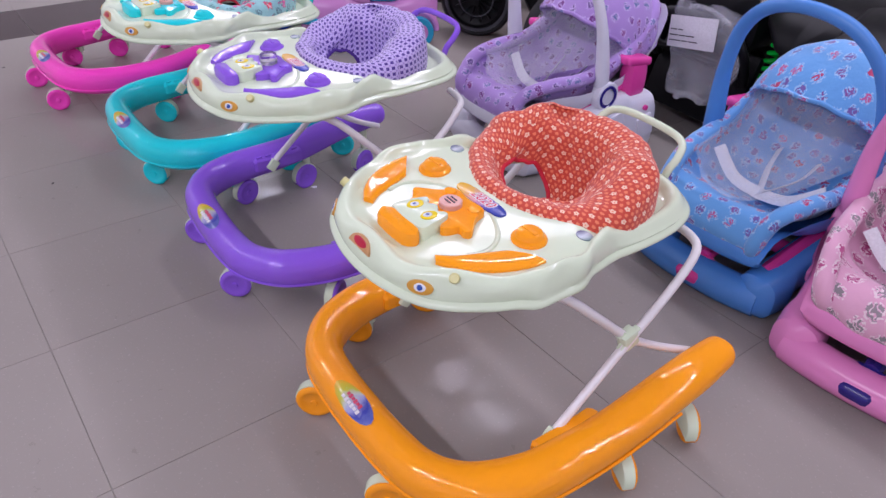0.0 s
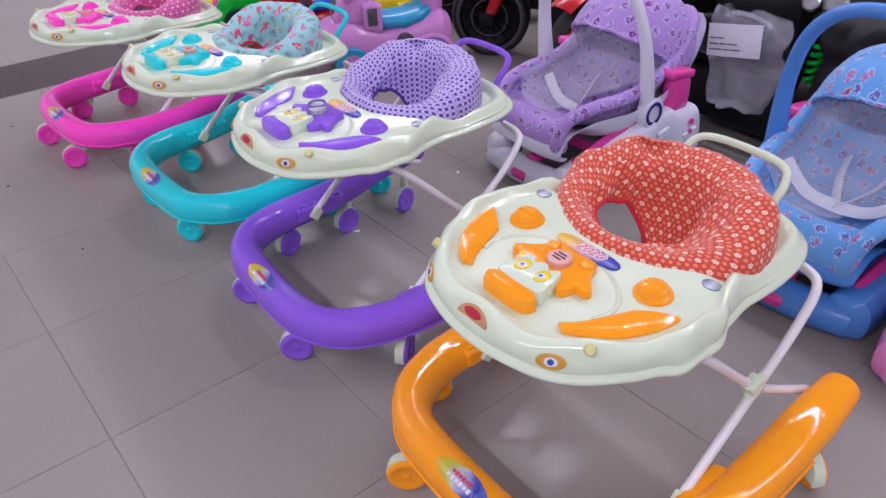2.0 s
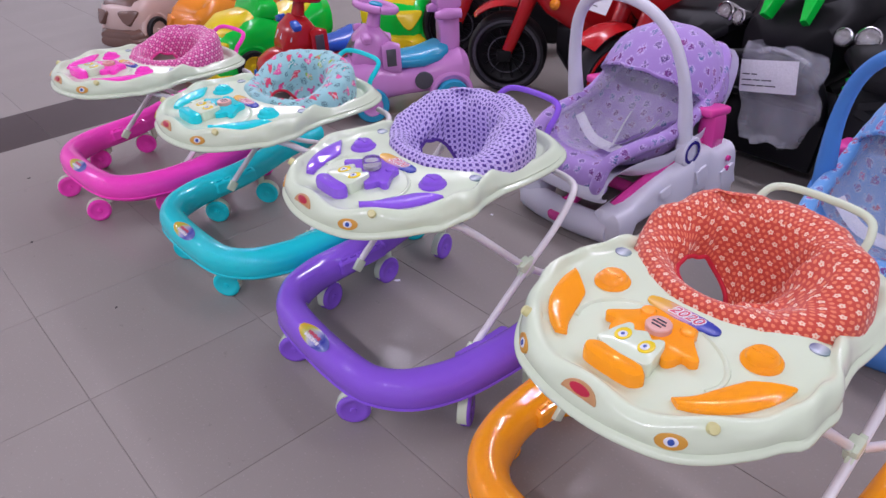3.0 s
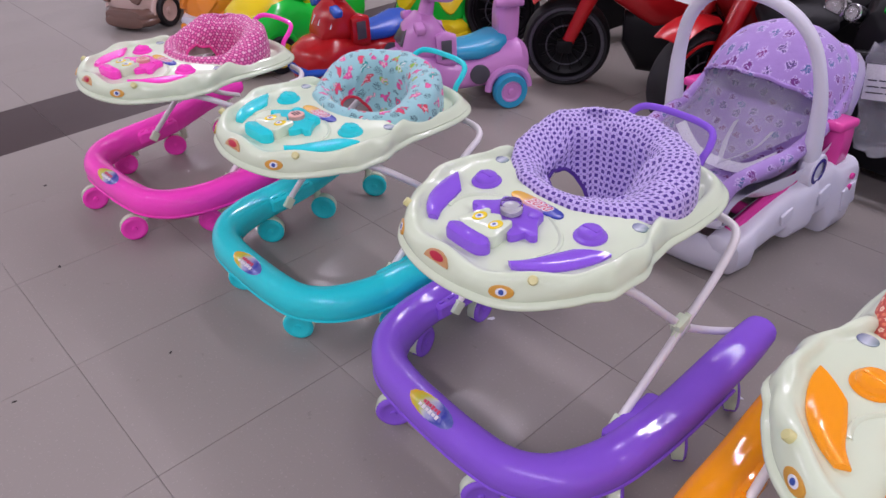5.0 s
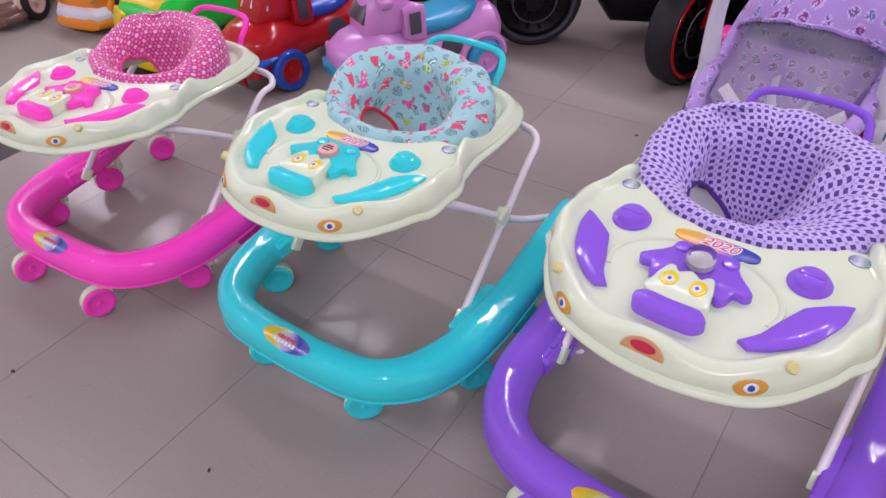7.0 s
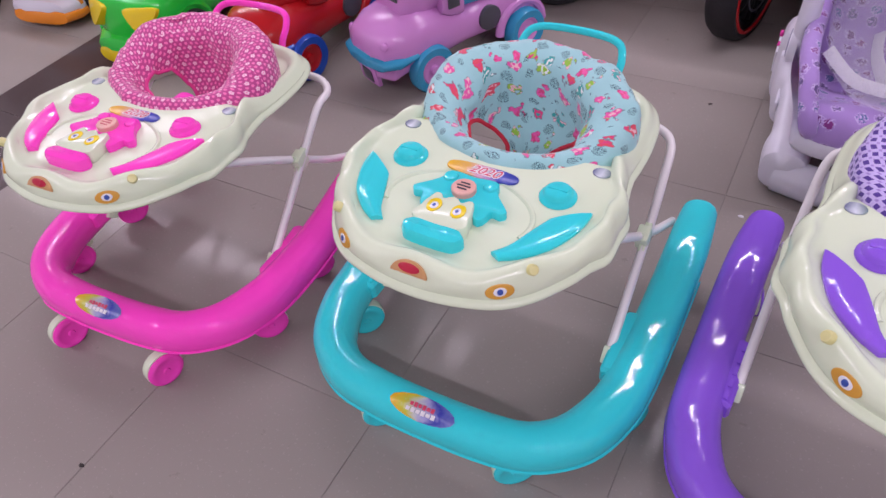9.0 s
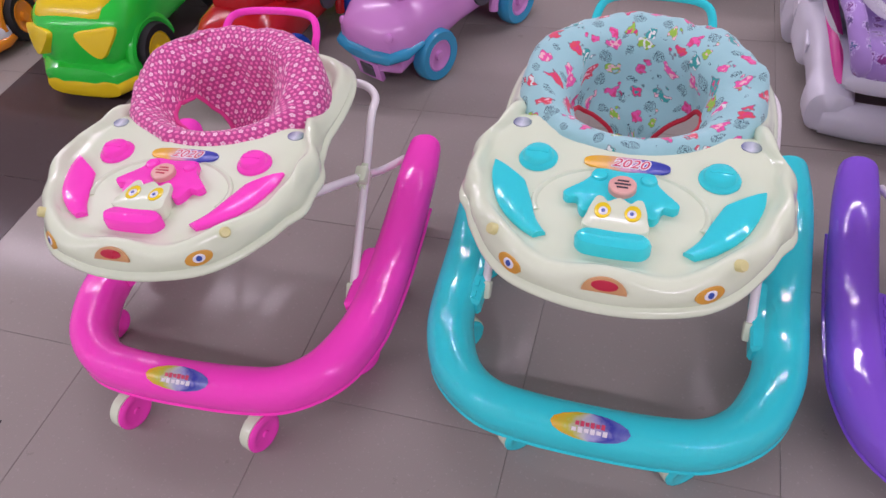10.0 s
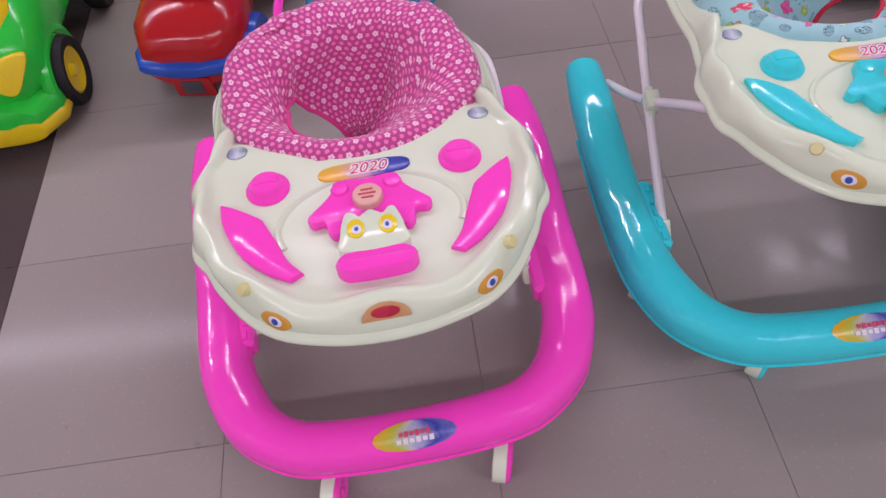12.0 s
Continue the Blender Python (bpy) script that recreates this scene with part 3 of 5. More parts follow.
def seat_forms(seed, sag, leg_holes):
    """The padded collar, the lining with its leg holes, and the line of each hole's binding."""
    n, seam = 128, 19
    columns = [seat_column(2 * math.pi * k / n, seed, sag) for k in range(n)]
    rings = [[c[j] for c in columns] for j in range(len(columns[0]))]
    collar = Form().loft(rings[:seam + 1], columns=True)
    lining = Form().loft(rings[seam:], columns=True)
    axes = [(Vector((s * 0.052, HOLE_Y - 0.006, 0.388)), Vector((s * 0.55, -0.22, -0.75)).normalized(), r) for s, r in leg_holes]
    kept = []
    for f, uv in zip(lining.f, lining.uv):
        mid = sum((lining.v[i] for i in f), Vector()) / len(f)
        if all((mid - p - d * (mid - p).dot(d)).length > r or (mid - p).dot(d) < -0.045 for p, d, r in axes):
            kept.append((f, uv))
    lining.f, lining.uv = [f for f, uv in kept], [uv for f, uv in kept]
    # walk round the open edges, smooth them and bind them
    seen = collections.Counter(tuple(sorted((f[k - 1], f[k]))) for f in lining.f for k in range(len(f)))
    last = len(lining.v) - n
    beside = collections.defaultdict(list)
    for (a, b), count in seen.items():
        if count == 1 and not (a < n and b < n) and not (a >= last and b >= last):
            beside[a].append(b)
            beside[b].append(a)
    edges, done = [], set()
    for start in sorted(beside):
        loop, at = [], start
        while at not in done:
            done.add(at)
            loop.append(at)
            at = next((q for q in beside[at] if q not in done), at)
        if len(loop) > 12:
            for _ in range(5):
                mean = [(lining.v[loop[k - 1]] + lining.v[loop[k]] * 2 + lining.v[loop[(k + 1) % len(loop)]]) / 4 for k in range(len(loop))]
                for k, q in zip(loop, mean):
                    lining.v[k] = q
            edges.append([lining.v[k] for k in loop] + [lining.v[loop[0]]])
    return collar, lining, edges


def crescent_form(side):
    """A domed crescent button, from its front tip to its broad end."""
    outer = spline([(0.095, -0.085), (0.122, -0.068), (0.150, -0.036), (0.169, 0.010), (0.173, 0.044)], 16)
    inner = spline([(0.081, -0.077), (0.097, -0.055), (0.108, -0.028), (0.117, -0.006), (0.124, 0.010)], 16)
    rings = []
    for a, b in zip(outer, inner):
        ring = []
        for f, z in ((0, 0.428), (0, 0.4365), (0.05, 0.4385), (0.25, 0.4405), (0.5, 0.4408), (0.75, 0.4395), (0.95, 0.4375), (1, 0.4355), (1, 0.428)):
            q = a.lerp(b, f)
            ring.append((side * q.x, q.y, z))
        rings.append(ring)
    return Form().loft(rings, True, True, True)


def leaf_badge():
    right = [(0.0, 0.039), (0.026, 0.042), (0.041, 0.039), (0.046, 0.024), (0.055, 0.012), (0.070, -0.002), (0.077, -0.011), (0.070, -0.019), (0.057, -0.018), (0.053, -0.032), (0.046, -0.041), (0.037, -0.038), (0.028, -0.026), (0.012, -0.022)]
    pts = [(-x, y) for x, y in right[1:]]
    return [tuple(q) for q in spline([(x, y, 0) for x, y in (right + [(0.0, -0.024)] + pts[::-1])][::-1], 84, True)]


def eye_sticker(parent, at, scale=0.88):
    ob = part("eye_sticker", Form().prism(oval(0.021 * scale, 0.0115 * scale), -0.003, 0.0012, 0.0006, at), EYE_GOLD, parent, "gold sticker with a printed eye")
    part("eye_white", Form().prism(oval(0.0095 * scale, 0.0068 * scale), 0, 0.002, 0.0004, at), EYE_WHITE, ob)
    part("iris", Form().prism(oval(0.0046 * scale, 0.0046 * scale), 0, 0.0027, 0.0004, at), EYE_BLUE, ob)


def lettering(word, size, at, material, parent, grow):
    curve = bpy.data.curves.new("lettering", "FONT")
    curve.body, curve.size, curve.align_x, curve.align_y, curve.extrude, curve.shear, curve.offset = word, size, "CENTER", "CENTER", 0.0003, 0.3, grow
    tmp = bpy.data.objects.new("lettering_curve", curve)
    me = bpy.data.meshes.new_from_object(tmp)
    bpy.data.objects.remove(tmp)
    me.transform(at)
    me.materials.append(material)
    ob = new("lettering", me)
    ob.parent = parent
    return ob


LETTER_WHITE = plain("letter_white", (0.8, 0.78, 0.8), 0.4)
LETTER_RED = plain("letter_red", (0.6, 0.05, 0.12), 0.4)
CASTERS = [(-0.122, -0.150), (0.122, -0.150), (-0.256, 0.01), (0.256, 0.01), (-0.256, 0.18), (0.256, 0.18), (-0.252, 0.355), (0.252, 0.355)]


LIP_OUT = -0.0365


def baby_walker(at, colour, colour_name, cloth_mat, cloth_name, binding, lift, pitch, roll, handle_mat, knob, seed, turns, trail=0.016, sag=1.0, leg_holes=((-1, 0.051),)):
    w = thing("baby_walker", at, f"baby walker with {colour_name} base, cream tray and {cloth_name} seat", "baby walker", "row of baby walkers")
    path = base_path()
    base = part("base", base_form(), colour, w, f"shiny {colour_name} plastic ring base")
    for s in (-1, 1):
        ledge = []
        for y in (0.02, 0.026, 0.06, 0.09, 0.12, 0.142, 0.15):
            z, e = 0.119 + 0.046 * smooth(0.08, 0.42, y), 0.004 * (y in (0.02, 0.15))
            ledge.append([(s * (0.2105 + e), y, z - 0.018), (s * (0.2105 + e), y, z + 0.008 - e), (s * (0.2145 + e), y, z + 0.012 - e), (s * 0.236, y, z + 0.016 - e), (s * 0.240, y, z - 0.018)])
        step = part("inner_ledge", Form().loft(ledge, True, True, True), colour, base, "", 30)
        for j in range(5 if s < 0 else 0):
            y = 0.036 + 0.024 * j
            part("slot", Form().box(0.006, 0.014, 0.004, pose(s * 0.2225, y, 0.1345 + 0.046 * smooth(0.08, 0.42, y), 7), 0), colour, step)
    lip = []
    for i, q in enumerate(path):
        t = path[min(i + 1, len(path) - 1)] - path[max(i - 1, 0)]
        lip.append(q + Vector((t.y, -t.x, 0)).normalized() * (LIP_OUT + 0.0045 * smooth(-0.07, -0.142, q.y)) + Vector((0, 0, -0.019 + 0.006 * smooth(0.06, 0.34, q.y))))
    part("parting_lip", Form().tube(lip[7:-7], 0.0028, 6), colour, base)
    # sticker bent over the front of the base
    rows = []
    for j in range(9):
        v = -math.cos(math.pi * j / 8)
        row = []
        for k in range(15):
            u = -1 + k / 7
            half = 0.056 * math.sqrt(max(0.0, 1 - v * v)) if abs(v) < 1 else 0.002
            a = radians(115 + 31 * v)
            e = 2 / 2.2
            c, s_ = math.cos(a), math.sin(a)
            x = u * half
            near = min(path, key=lambda q: abs(q.x - x) + (10 if q.y > 0 else 0))
            row.append((x, near.y + 0.0358 * math.copysign(abs(c) ** e, c), near.z + 0.0408 * abs(s_) ** e))
        rows.append(row)
    st = part("base_sticker", Form().loft(rows, False, unit=True), RAINBOW, base, "oval rainbow sticker with unreadable lettering")
    for j, (v, half) in enumerate(((-0.2, 0.020), (0.25, 0.024))):
        a = radians(115 + 31 * v)
        e = 2 / 2.2
        y, z = -0.156 + 0.0368 * math.copysign(abs(math.cos(a)) ** e, math.cos(a)), 0.108 + 0.0418 * abs(math.sin(a)) ** e
        for i in range(6):
            part("lettering_bar", Form().box(half * 0.26, 0.0055 + 0.002 * (i % 2), 0.001, facing((half * (i - 2.5) * 0.36, y, z), (0, -0.40, 0.92)), 0), LETTER_WHITE if j else LETTER_RED, st)
    for (x, y), turn in zip(CASTERS, turns):
        r = 0.0345
        m = pose(x, y, 0, 0, 0, turn)
        top = 0.070 + 0.048 * smooth(0.08, 0.42, y)
        # a coloured disc on one side of the swivel, a cream cover over its other side
        cover = [(0.0355 * math.cos(a), 0.0355 * math.sin(a)) for a in (radians(-20 + 220 * k / 22) for k in range(23))]
        caster = part("caster", Form().tube([m @ Vector((-0.002, 0, 0.05)), m @ Vector((-0.002, 0, top + 0.02))], 0.010, 12).prism(cover, -0.016, 0.004, 0.005, m @ facing((-0.006, trail, r + 0.002), (-1, 0, 0))), CREAM, w, "cream swivel cover")
        hub = m @ pose(-0.004, trail, r, 0, 90)
        part("wheel", Form().lathe([(0.004, 0.0), (r - 0.002, 0.0), (r, 0.002), (r, 0.017), (r - 0.0035, 0.0205), (r * 0.72, 0.021), (r * 0.66, 0.0195), (0.007, 0.0195), (0.0055, 0.022), (0.001, 0.022)], 26, hub), colour, caster)
    # crossed legs
    for s in (-1, 1):
        part("rear_leg", Form().tube(spline([(s * 0.12, 0.385, 0.352 + lift), (s * 0.175, 0.375, 0.352 + lift), (s * 0.202, 0.352, 0.343 + lift), (s * 0.209, 0.30, 0.308), (s * 0.212, 0.215, 0.243), (s * 0.212, 0.07, 0.118)], 26), 0.0075, 10), WHITE_ROD, w)
        part("front_leg", Form().tube(spline([(s * 0.165, 0.0, 0.395 + lift), (s * 0.195, 0.06, 0.378 + lift), (s * 0.204, 0.215, 0.245), (s * 0.208, 0.30, 0.185), (s * 0.222, 0.385, 0.142)], 20), 0.0075, 10), WHITE_ROD, w)
        part("leg_foot", Form().box(0.02, 0.024, 0.03, pose(s * 0.212, 0.066, 0.112, -42), 0.004), CREAM, w)
        clip = Form().box(0.022, 0.03, 0.034, pose(s * 0.208, 0.215, 0.244, 20), 0.005).box(0.012, 0.05, 0.014, pose(s * 0.211, 0.215, 0.244, 42), 0.003).box(0.012, 0.05, 0.014, pose(s * 0.205, 0.215, 0.244, -38), 0.003)
        part("leg_clip", clip, CREAM, w, "cream plastic clip")
    # tray, with its parts lifted and tilted as the legs stand
    tilt = pose(0, 0, 0.46 + lift) @ pose(0, 0, 0, pitch, roll) @ pose(0, 0, -0.46)

    def up(name, form, mat, parent, label="", sharp=42):
        return part(name, form.moved(tilt), mat, parent, label, sharp)
    tray = up("tray", tray_form(), CREAM, w, "glossy cream plastic play tray", 60)
    for s in (-1, 1):
        up("crescent_panel", crescent_form(s), colour, tray)
        button = up("button", Form().lathe([(0.0265, 0.428), (0.0265, 0.434), (0.0248, 0.4365), (0.021, 0.4385), (0.019, 0.444), (0.016, 0.4465), (0.002, 0.448)], 28, pose(s * 0.117, 0.062, 0)), colour, tray)
        up("button_bar", Form().box(0.030, 0.009, 0.006, pose(s * 0.117, 0.062, 0.4462), 0.003), colour, button)
        up("badge", Form().prism(oval(0.0135, 0.011, 20), 0.41, 0.4335, 0.0008, pose(s * 0.1545, 0.135, 0), True), BADGE, tray, "small silver and blue badge")
        eye_sticker(tray, tilt @ facing((s * 0.1155, -0.1235, 0.4235), (s * 0.55, -0.75, 0.36)))
        up("stud", Form().lathe([(0.0075, -0.006), (0.0075, 0.006), (0.006, 0.0085), (0.001, 0.009)], 16, facing((s * 0.142, -0.088, 0.4405), (s * 0.6, -0.5, 0.62))), STUD, tray)
        up("duck_eye", Form().prism(oval(0.0100, 0.0135, 20, s * 0.018, -0.043), 0.45, 0.4549, 0.0008), YELLOW, tray, "yellow sticker eye")
        up("duck_pupil", Form().prism(oval(0.0055, 0.007, 16, s * 0.017, -0.045), 0.45, 0.4557, 0.0005), EYE_WHITE, tray)
        up("duck_iris", Form().prism(oval(0.0025, 0.003, 12, s * 0.017, -0.045), 0.45, 0.4562, 0.0003), EYE_BLUE, tray)
    mouth = up("mouth_sticker", Form().prism([(0.026 * math.cos(a), 0.019 * math.sin(a) - 0.008) for a in (math.pi * k / 14 for k in range(15))], -0.003, 0.0015, 0.0005, facing((0, -0.1450, 0.4345), (0, -0.86, 0.51))), LIP_SKIN, tray, "arched sticker with a printed mouth")
    up("lips", Form().prism(oval(0.0155, 0.0065, 20, 0, 0.001), 0, 0.0024, 0.0005, facing((0, -0.1450, 0.4345), (0, -0.86, 0.51))), LIP_RED, mouth)
    # raised ring round the middle badge
    ring = [(0.107 * math.cos(a), -0.012 + 0.070 * math.sin(a), 0.4305) for a in (radians(-20 + 220 * k / 40) for k in range(41))]
    up("raised_ring", Form().tube(ring, 0.0048, 8, 0.8), CREAM, tray)
    up("leaf_badge", Form().prism([(x * 0.93, y + 0.003) for x, y, _z in leaf_badge()], 0.428, 0.4445, 0.0025), colour, tray)
    head = [(-0.037, -0.076), (0.037, -0.076), (0.039, -0.050), (0.035, -0.032), (0.030, -0.021), (0.022, -0.021), (0.015, -0.028), (0.008, -0.024), (0.0, -0.020), (-0.008, -0.024), (-0.015, -0.028), (-0.022, -0.021), (-0.030, -0.021), (-0.035, -0.032), (-0.039, -0.050)]
    up("duck_head", Form().prism([tuple(q) for q in spline([(x * 0.92, y + 0.004, 0) for x, y in head], 75, True)], 0.428, 0.4535, 0.0025), CREAM, tray)
    bill = [(-0.050, -0.087), (-0.041, -0.101), (-0.020, -0.1045), (0.020, -0.1045), (0.041, -0.101), (0.050, -0.087), (0.038, -0.075), (0.018, -0.069), (0.0, -0.072), (-0.018, -0.069), (-0.038, -0.075)]
    up("beak", Form().prism([tuple(q) for q in spline([(x * 0.9, y + 0.005, 0) for x, y in bill], 66, True)], 0.428, 0.4525, 0.008), colour, tray)
    for s in (-1, 1):
        up("leaf_lump", Form().lathe([(0.011, 0.440), (0.011, 0.4445), (0.009, 0.4475), (0.002, 0.4485)], 18, pose(s * 0.031, 0.029, 0)), colour, tray)
    if knob:
        k = up("knob", Form().lathe([(0.018, 0.442), (0.0185, 0.458), (0.017, 0.4645), (0.013, 0.4665), (0.004, 0.466), (0.001, 0.466)], 26, pose(0, 0.008, 0)), CLEAR, tray, "clear plastic knob")
        up("knob_cap", Form().lathe([(0.0115, 0.4445), (0.0115, 0.452), (0.001, 0.4525)], 22, pose(0, 0.008, 0)), PAPER, k)
    else:
        k = up("round_badge", Form().lathe([(0.0175, 0.442), (0.0175, 0.4515), (0.016, 0.453), (0.001, 0.4535)], 26, pose(0, 0.008, 0)), BADGE_PINK, tray, "round salmon sticker with unreadable marks")
        for i in range(3):
            up("lettering_bar", Form().box((0.014, 0.02, 0.014)[i], 0.0022, 0.001, pose(0, 0.014 - 0.006 * i, 0.4537), 0), INK if seed % 2 else LIP_RED, k)
    plate = [(0.056 * math.copysign(abs(math.cos(a)) ** 0.55, math.cos(a)), 0.0135 * math.copysign(abs(math.sin(a)) ** 0.8, math.sin(a))) for a in (2 * math.pi * k / 48 for k in range(48))]
    logo = up("logo_plate", Form().prism(plate, 0.426, 0.4365, 0.0008, pose(0, 0.066, 0), True), LOGO, tray, "oval yellow to blue plate lettered 2020")
    for word, material, lifted, grow in (("2020", LETTER_WHITE, 0.4368, 0.0016), ("2020", LETTER_RED, 0.4372, 0.0)):
        lettering(word, 0.023, tilt @ pose(0.004, 0.066, lifted), material, logo, grow)
    # cloth seat and pull handle
    collar, lining, edges = seat_forms(seed, sag, leg_holes)
    seat = up("seat_collar", collar, cloth_mat, w, f"padded {cloth_name} seat collar", 80)
    up("seat_lining", lining, cloth_mat, seat, "", 80)
    for edge in edges:
        up("leg_hole_binding", Form().tube(edge, 0.0038, 6), binding, seat)
    for mid in (-6,):
        band = [(1.045 * 0.160 * math.cos(a), HOLE_Y + 0.136 * math.sin(a), 0.433 + tray_drop(HOLE_Y + 0.136 * math.sin(a))) for a in (radians(mid - 15 + 30 * k / 24) for k in range(25))]
        up("seat_binding", Form().tube(band, [0.003 + 0.006 * math.sin(math.pi * k / 24) for k in range(25)], 8), binding, seat)
    bar = spline([(-0.088, 0.383, 0.405), (-0.09, 0.392, 0.432), (-0.09, 0.410, 0.450), (-0.078, 0.430, 0.466), (-0.04, 0.440, 0.471), (0.04, 0.440, 0.471), (0.078, 0.430, 0.466), (0.09, 0.410, 0.450), (0.09, 0.392, 0.432), (0.088, 0.383, 0.405)], 44)
    up("pull_handle", Form().tube(bar, 0.0068, 10), handle_mat, w)
    return w


baby_walker(pose(-0.735, 0.548, 0, 0, 0, 0.0), ORANGE, "orange", RED_CLOTH, "red flowered cotton", PIPING["red"], 0.009, 0.33, 1.3, CREAM, False, 1, (-42, -38, -40, 60, -48, 66, -40, 58), -0.030)
baby_walker(pose(-1.393, 0.557, 0, 0, 0, -1.83), PURPLE, "purple", VIOLET_CLOTH, "violet checked cotton", PIPING["violet"], 0.016, 1.2, 0.1, PURPLE, True, 2, (-42, -36, 20, 40, 12, 44, 20, 40), -0.014, 1.0, ((-1, 0.044),))
baby_walker(pose(-2.010, 0.541, 0, 0, 0, 1.26), TEAL, "teal", TEAL_CLOTH, "turquoise printed cotton", PIPING["red"], -0.010, -0.5, 1.0, TEAL, False, 3, (-42, -50, -40, -30, -46, -20, -40, -30), 0.016, 0.0, ((-1, 0.041), (1, 0.047)))
baby_walker(pose(-2.6545, 0.466, 0, 0, 0, 4.37), PINK, "pink", PINK_CLOTH, "pink flowered cotton", PIPING["pink"], -0.030, -1.96, 0.3, PINK, False, 4, (-14, -18, -20, -40, -26, -36, -20, -30), -0.034, 0.65, ((-1, 0.052),))


# ---- rocking baby carriers ----
def baby_carrier(at, base_mat, shell_mat, accent, cloth, words, wrapped):
    c = thing("baby_carrier", at, words, "baby carrier", "baby carriers with rocking bases")
    for s in (-1, 1):
        skid = Form().body([(-0.005, 0.045, 0.022, 0.030, 2.4), (0.012, 0.050, 0.046, 0.048, 2.8), (0.065, 0.055, 0.050, 0.054, 3), (0.09, 0.076, 0.040, 0.044, 3.2), (0.15, 0.098, 0.036, 0.052, 3.4), (0.195, 0.112, 0.036, 0.056, 3.6), (0.206, 0.106, 0.047, 0.070, 3.6), (0.265, 0.120, 0.048, 0.076, 3.6), (0.277, 0.130, 0.036, 0.068, 3.6), (0.335, 0.140, 0.037, 0.070, 3.6), (0.352, 0.100, 0.050, 0.099, 3.6), (0.43, 0.100, 0.051, 0.099, 3.6), (0.452, 0.092, 0.040, 0.084, 3), (0.46, 0.09, 0.02, 0.05, 2.6)], 28)
        skid.v = [Vector((q.x + s * (0.142 + 0.058 * smooth(0, 0.42, q.y)), q.y, q.z)) for q in skid.v]
        side = part("base_side", skid, base_mat, c, "moulded rocker side")
        for y, z, long, tall in ((0.185, 0.115, 0.05, 0.030), (0.305, 0.135, 0.045, 0.045), (0.40, 0.105, 0.055, 0.07)):
            x = 0.142 + 0.058 * smooth(0, 0.42, y) + (0.037, 0.038, 0.0505)[int(y > 0.2) + int(y > 0.35)]
            part("side_panel", Form().box(0.008, long, tall, pose(s * x, y, z, 18, 0, -s * 4), 0.004, 3), base_mat, side)
        part("post", Form().body([(0.338, 0.235, 0.014, 0.055, 2.6), (0.346, 0.238, 0.025, 0.066, 3), (0.395, 0.238, 0.026, 0.066, 3), (0.412, 0.235, 0.018, 0.055, 2.6)], 22).box(0.05, 0.10, 0.024, pose(0, 0.37, 0.296, -8), 0.011, 3).moved(pose(s * 0.196, 0, 0)), accent, c, "bright moulded post")
        for z in (0.135, 0.165):
            part("bolt", Form().lathe([(0.008, -0.004), (0.008, 0.003), (0.001, 0.004)], 14, facing((s * 0.2505, 0.39, z), (s, 0, 0.0), (0, 0, 1))), accent, side)
        part("inner_rail", Form().tube(spline([(s * 0.13, 0.05, 0.095), (s * 0.155, 0.16, 0.152), (s * 0.178, 0.27, 0.195), (s * 0.182, 0.34, 0.215)], 14), 0.017, 8, 0.8), accent, c)
    part("front_bar", Form().tube(spline([(-0.15, 0.022, 0.039), (-0.08, 0.008, 0.039), (0.0, 0.004, 0.039), (0.08, 0.008, 0.039), (0.15, 0.022, 0.039)], 20), 0.040, 14, 0.95), base_mat, c)
    part("rear_bar", Form().tube([(-0.18, 0.42, 0.06), (0.18, 0.42, 0.06)], 0.03, 12), base_mat, c)
    part("front_tab", Form().box(0.062, 0.075, 0.046, pose(0.0, 0.0, 0.045, 25), 0.014, 3).tube([(0, 0.02, 0.07), (0, 0.14, 0.10)], 0.018, 8), accent, c)
    part("cross_bar", Form().tube([(-0.14, 0.15, 0.105), (0.14, 0.15, 0.105)], 0.018, 10), accent, c)
    # the bowl: cloth inside, plastic shell below it
    n = 26
    line = spline([(0.022, 0.125), (-0.012, 0.155), (0.008, 0.208), (0.06, 0.212), (0.12, 0.172), (0.21, 0.155), (0.31, 0.185), (0.41, 0.265), (0.49, 0.36), (0.515, 0.41)], n)
    wide = spline([(0.11, 0), (0.118, 0), (0.128, 0), (0.148, 0), (0.162, 0), (0.170, 0), (0.172, 0), (0.165, 0), (0.135, 0), (0.10, 0)], n)
    rise = spline([(0.03, 0), (0.02, 0), (0.018, 0), (0.04, 0), (0.085, 0), (0.10, 0), (0.10, 0), (0.07, 0), (0.03, 0), (0.0, 0)], n)

    def bowl(gap, puff):
        rows = []
        for i in range(n):
            row = []
            for k in range(25):
                u = k / 12 - 1
                w = wide[i].x + gap
                lump = puff * noise.noise((u * 2.2, i * 0.25, at.translation.x * 3)) * 0.018
                q = Vector((w * math.sin(u * math.pi / 2), line[i].x + gap * (1.2 if i > n * 0.6 else -0.2 if i < 4 else 0), line[i].y + rise[i].x * abs(u) ** 2.4 - gap * (1.0 - smooth(0.6, 1.0, i / n)) + lump))
                row.append(q)
            rows.append(row)
        return rows
    inside = bowl(0.0, 1.0)
    seat = part("seat_liner", Form().loft(inside, False), cloth, c, "padded printed cotton liner", 80)
    under = bowl(0.026, 0.0)
    part("shell", Form().loft(under, False), shell_mat, c, "moulded plastic shell", 60)
    rim = [r[0] for r in inside] + [q for q in inside[-1][1:-1]] + [r[-1] for r in inside[::-1]] + [q for q in inside[0][::-1][1:-1]]
    rim = spline([tuple(q) for q in rim[::4]], 90, True)
    rim.append(rim[0])
    part("padded_rim", Form().tube([q + Vector((0, 0, 0.002)) for q in rim], 0.019, 10), cloth, seat, "", 80)
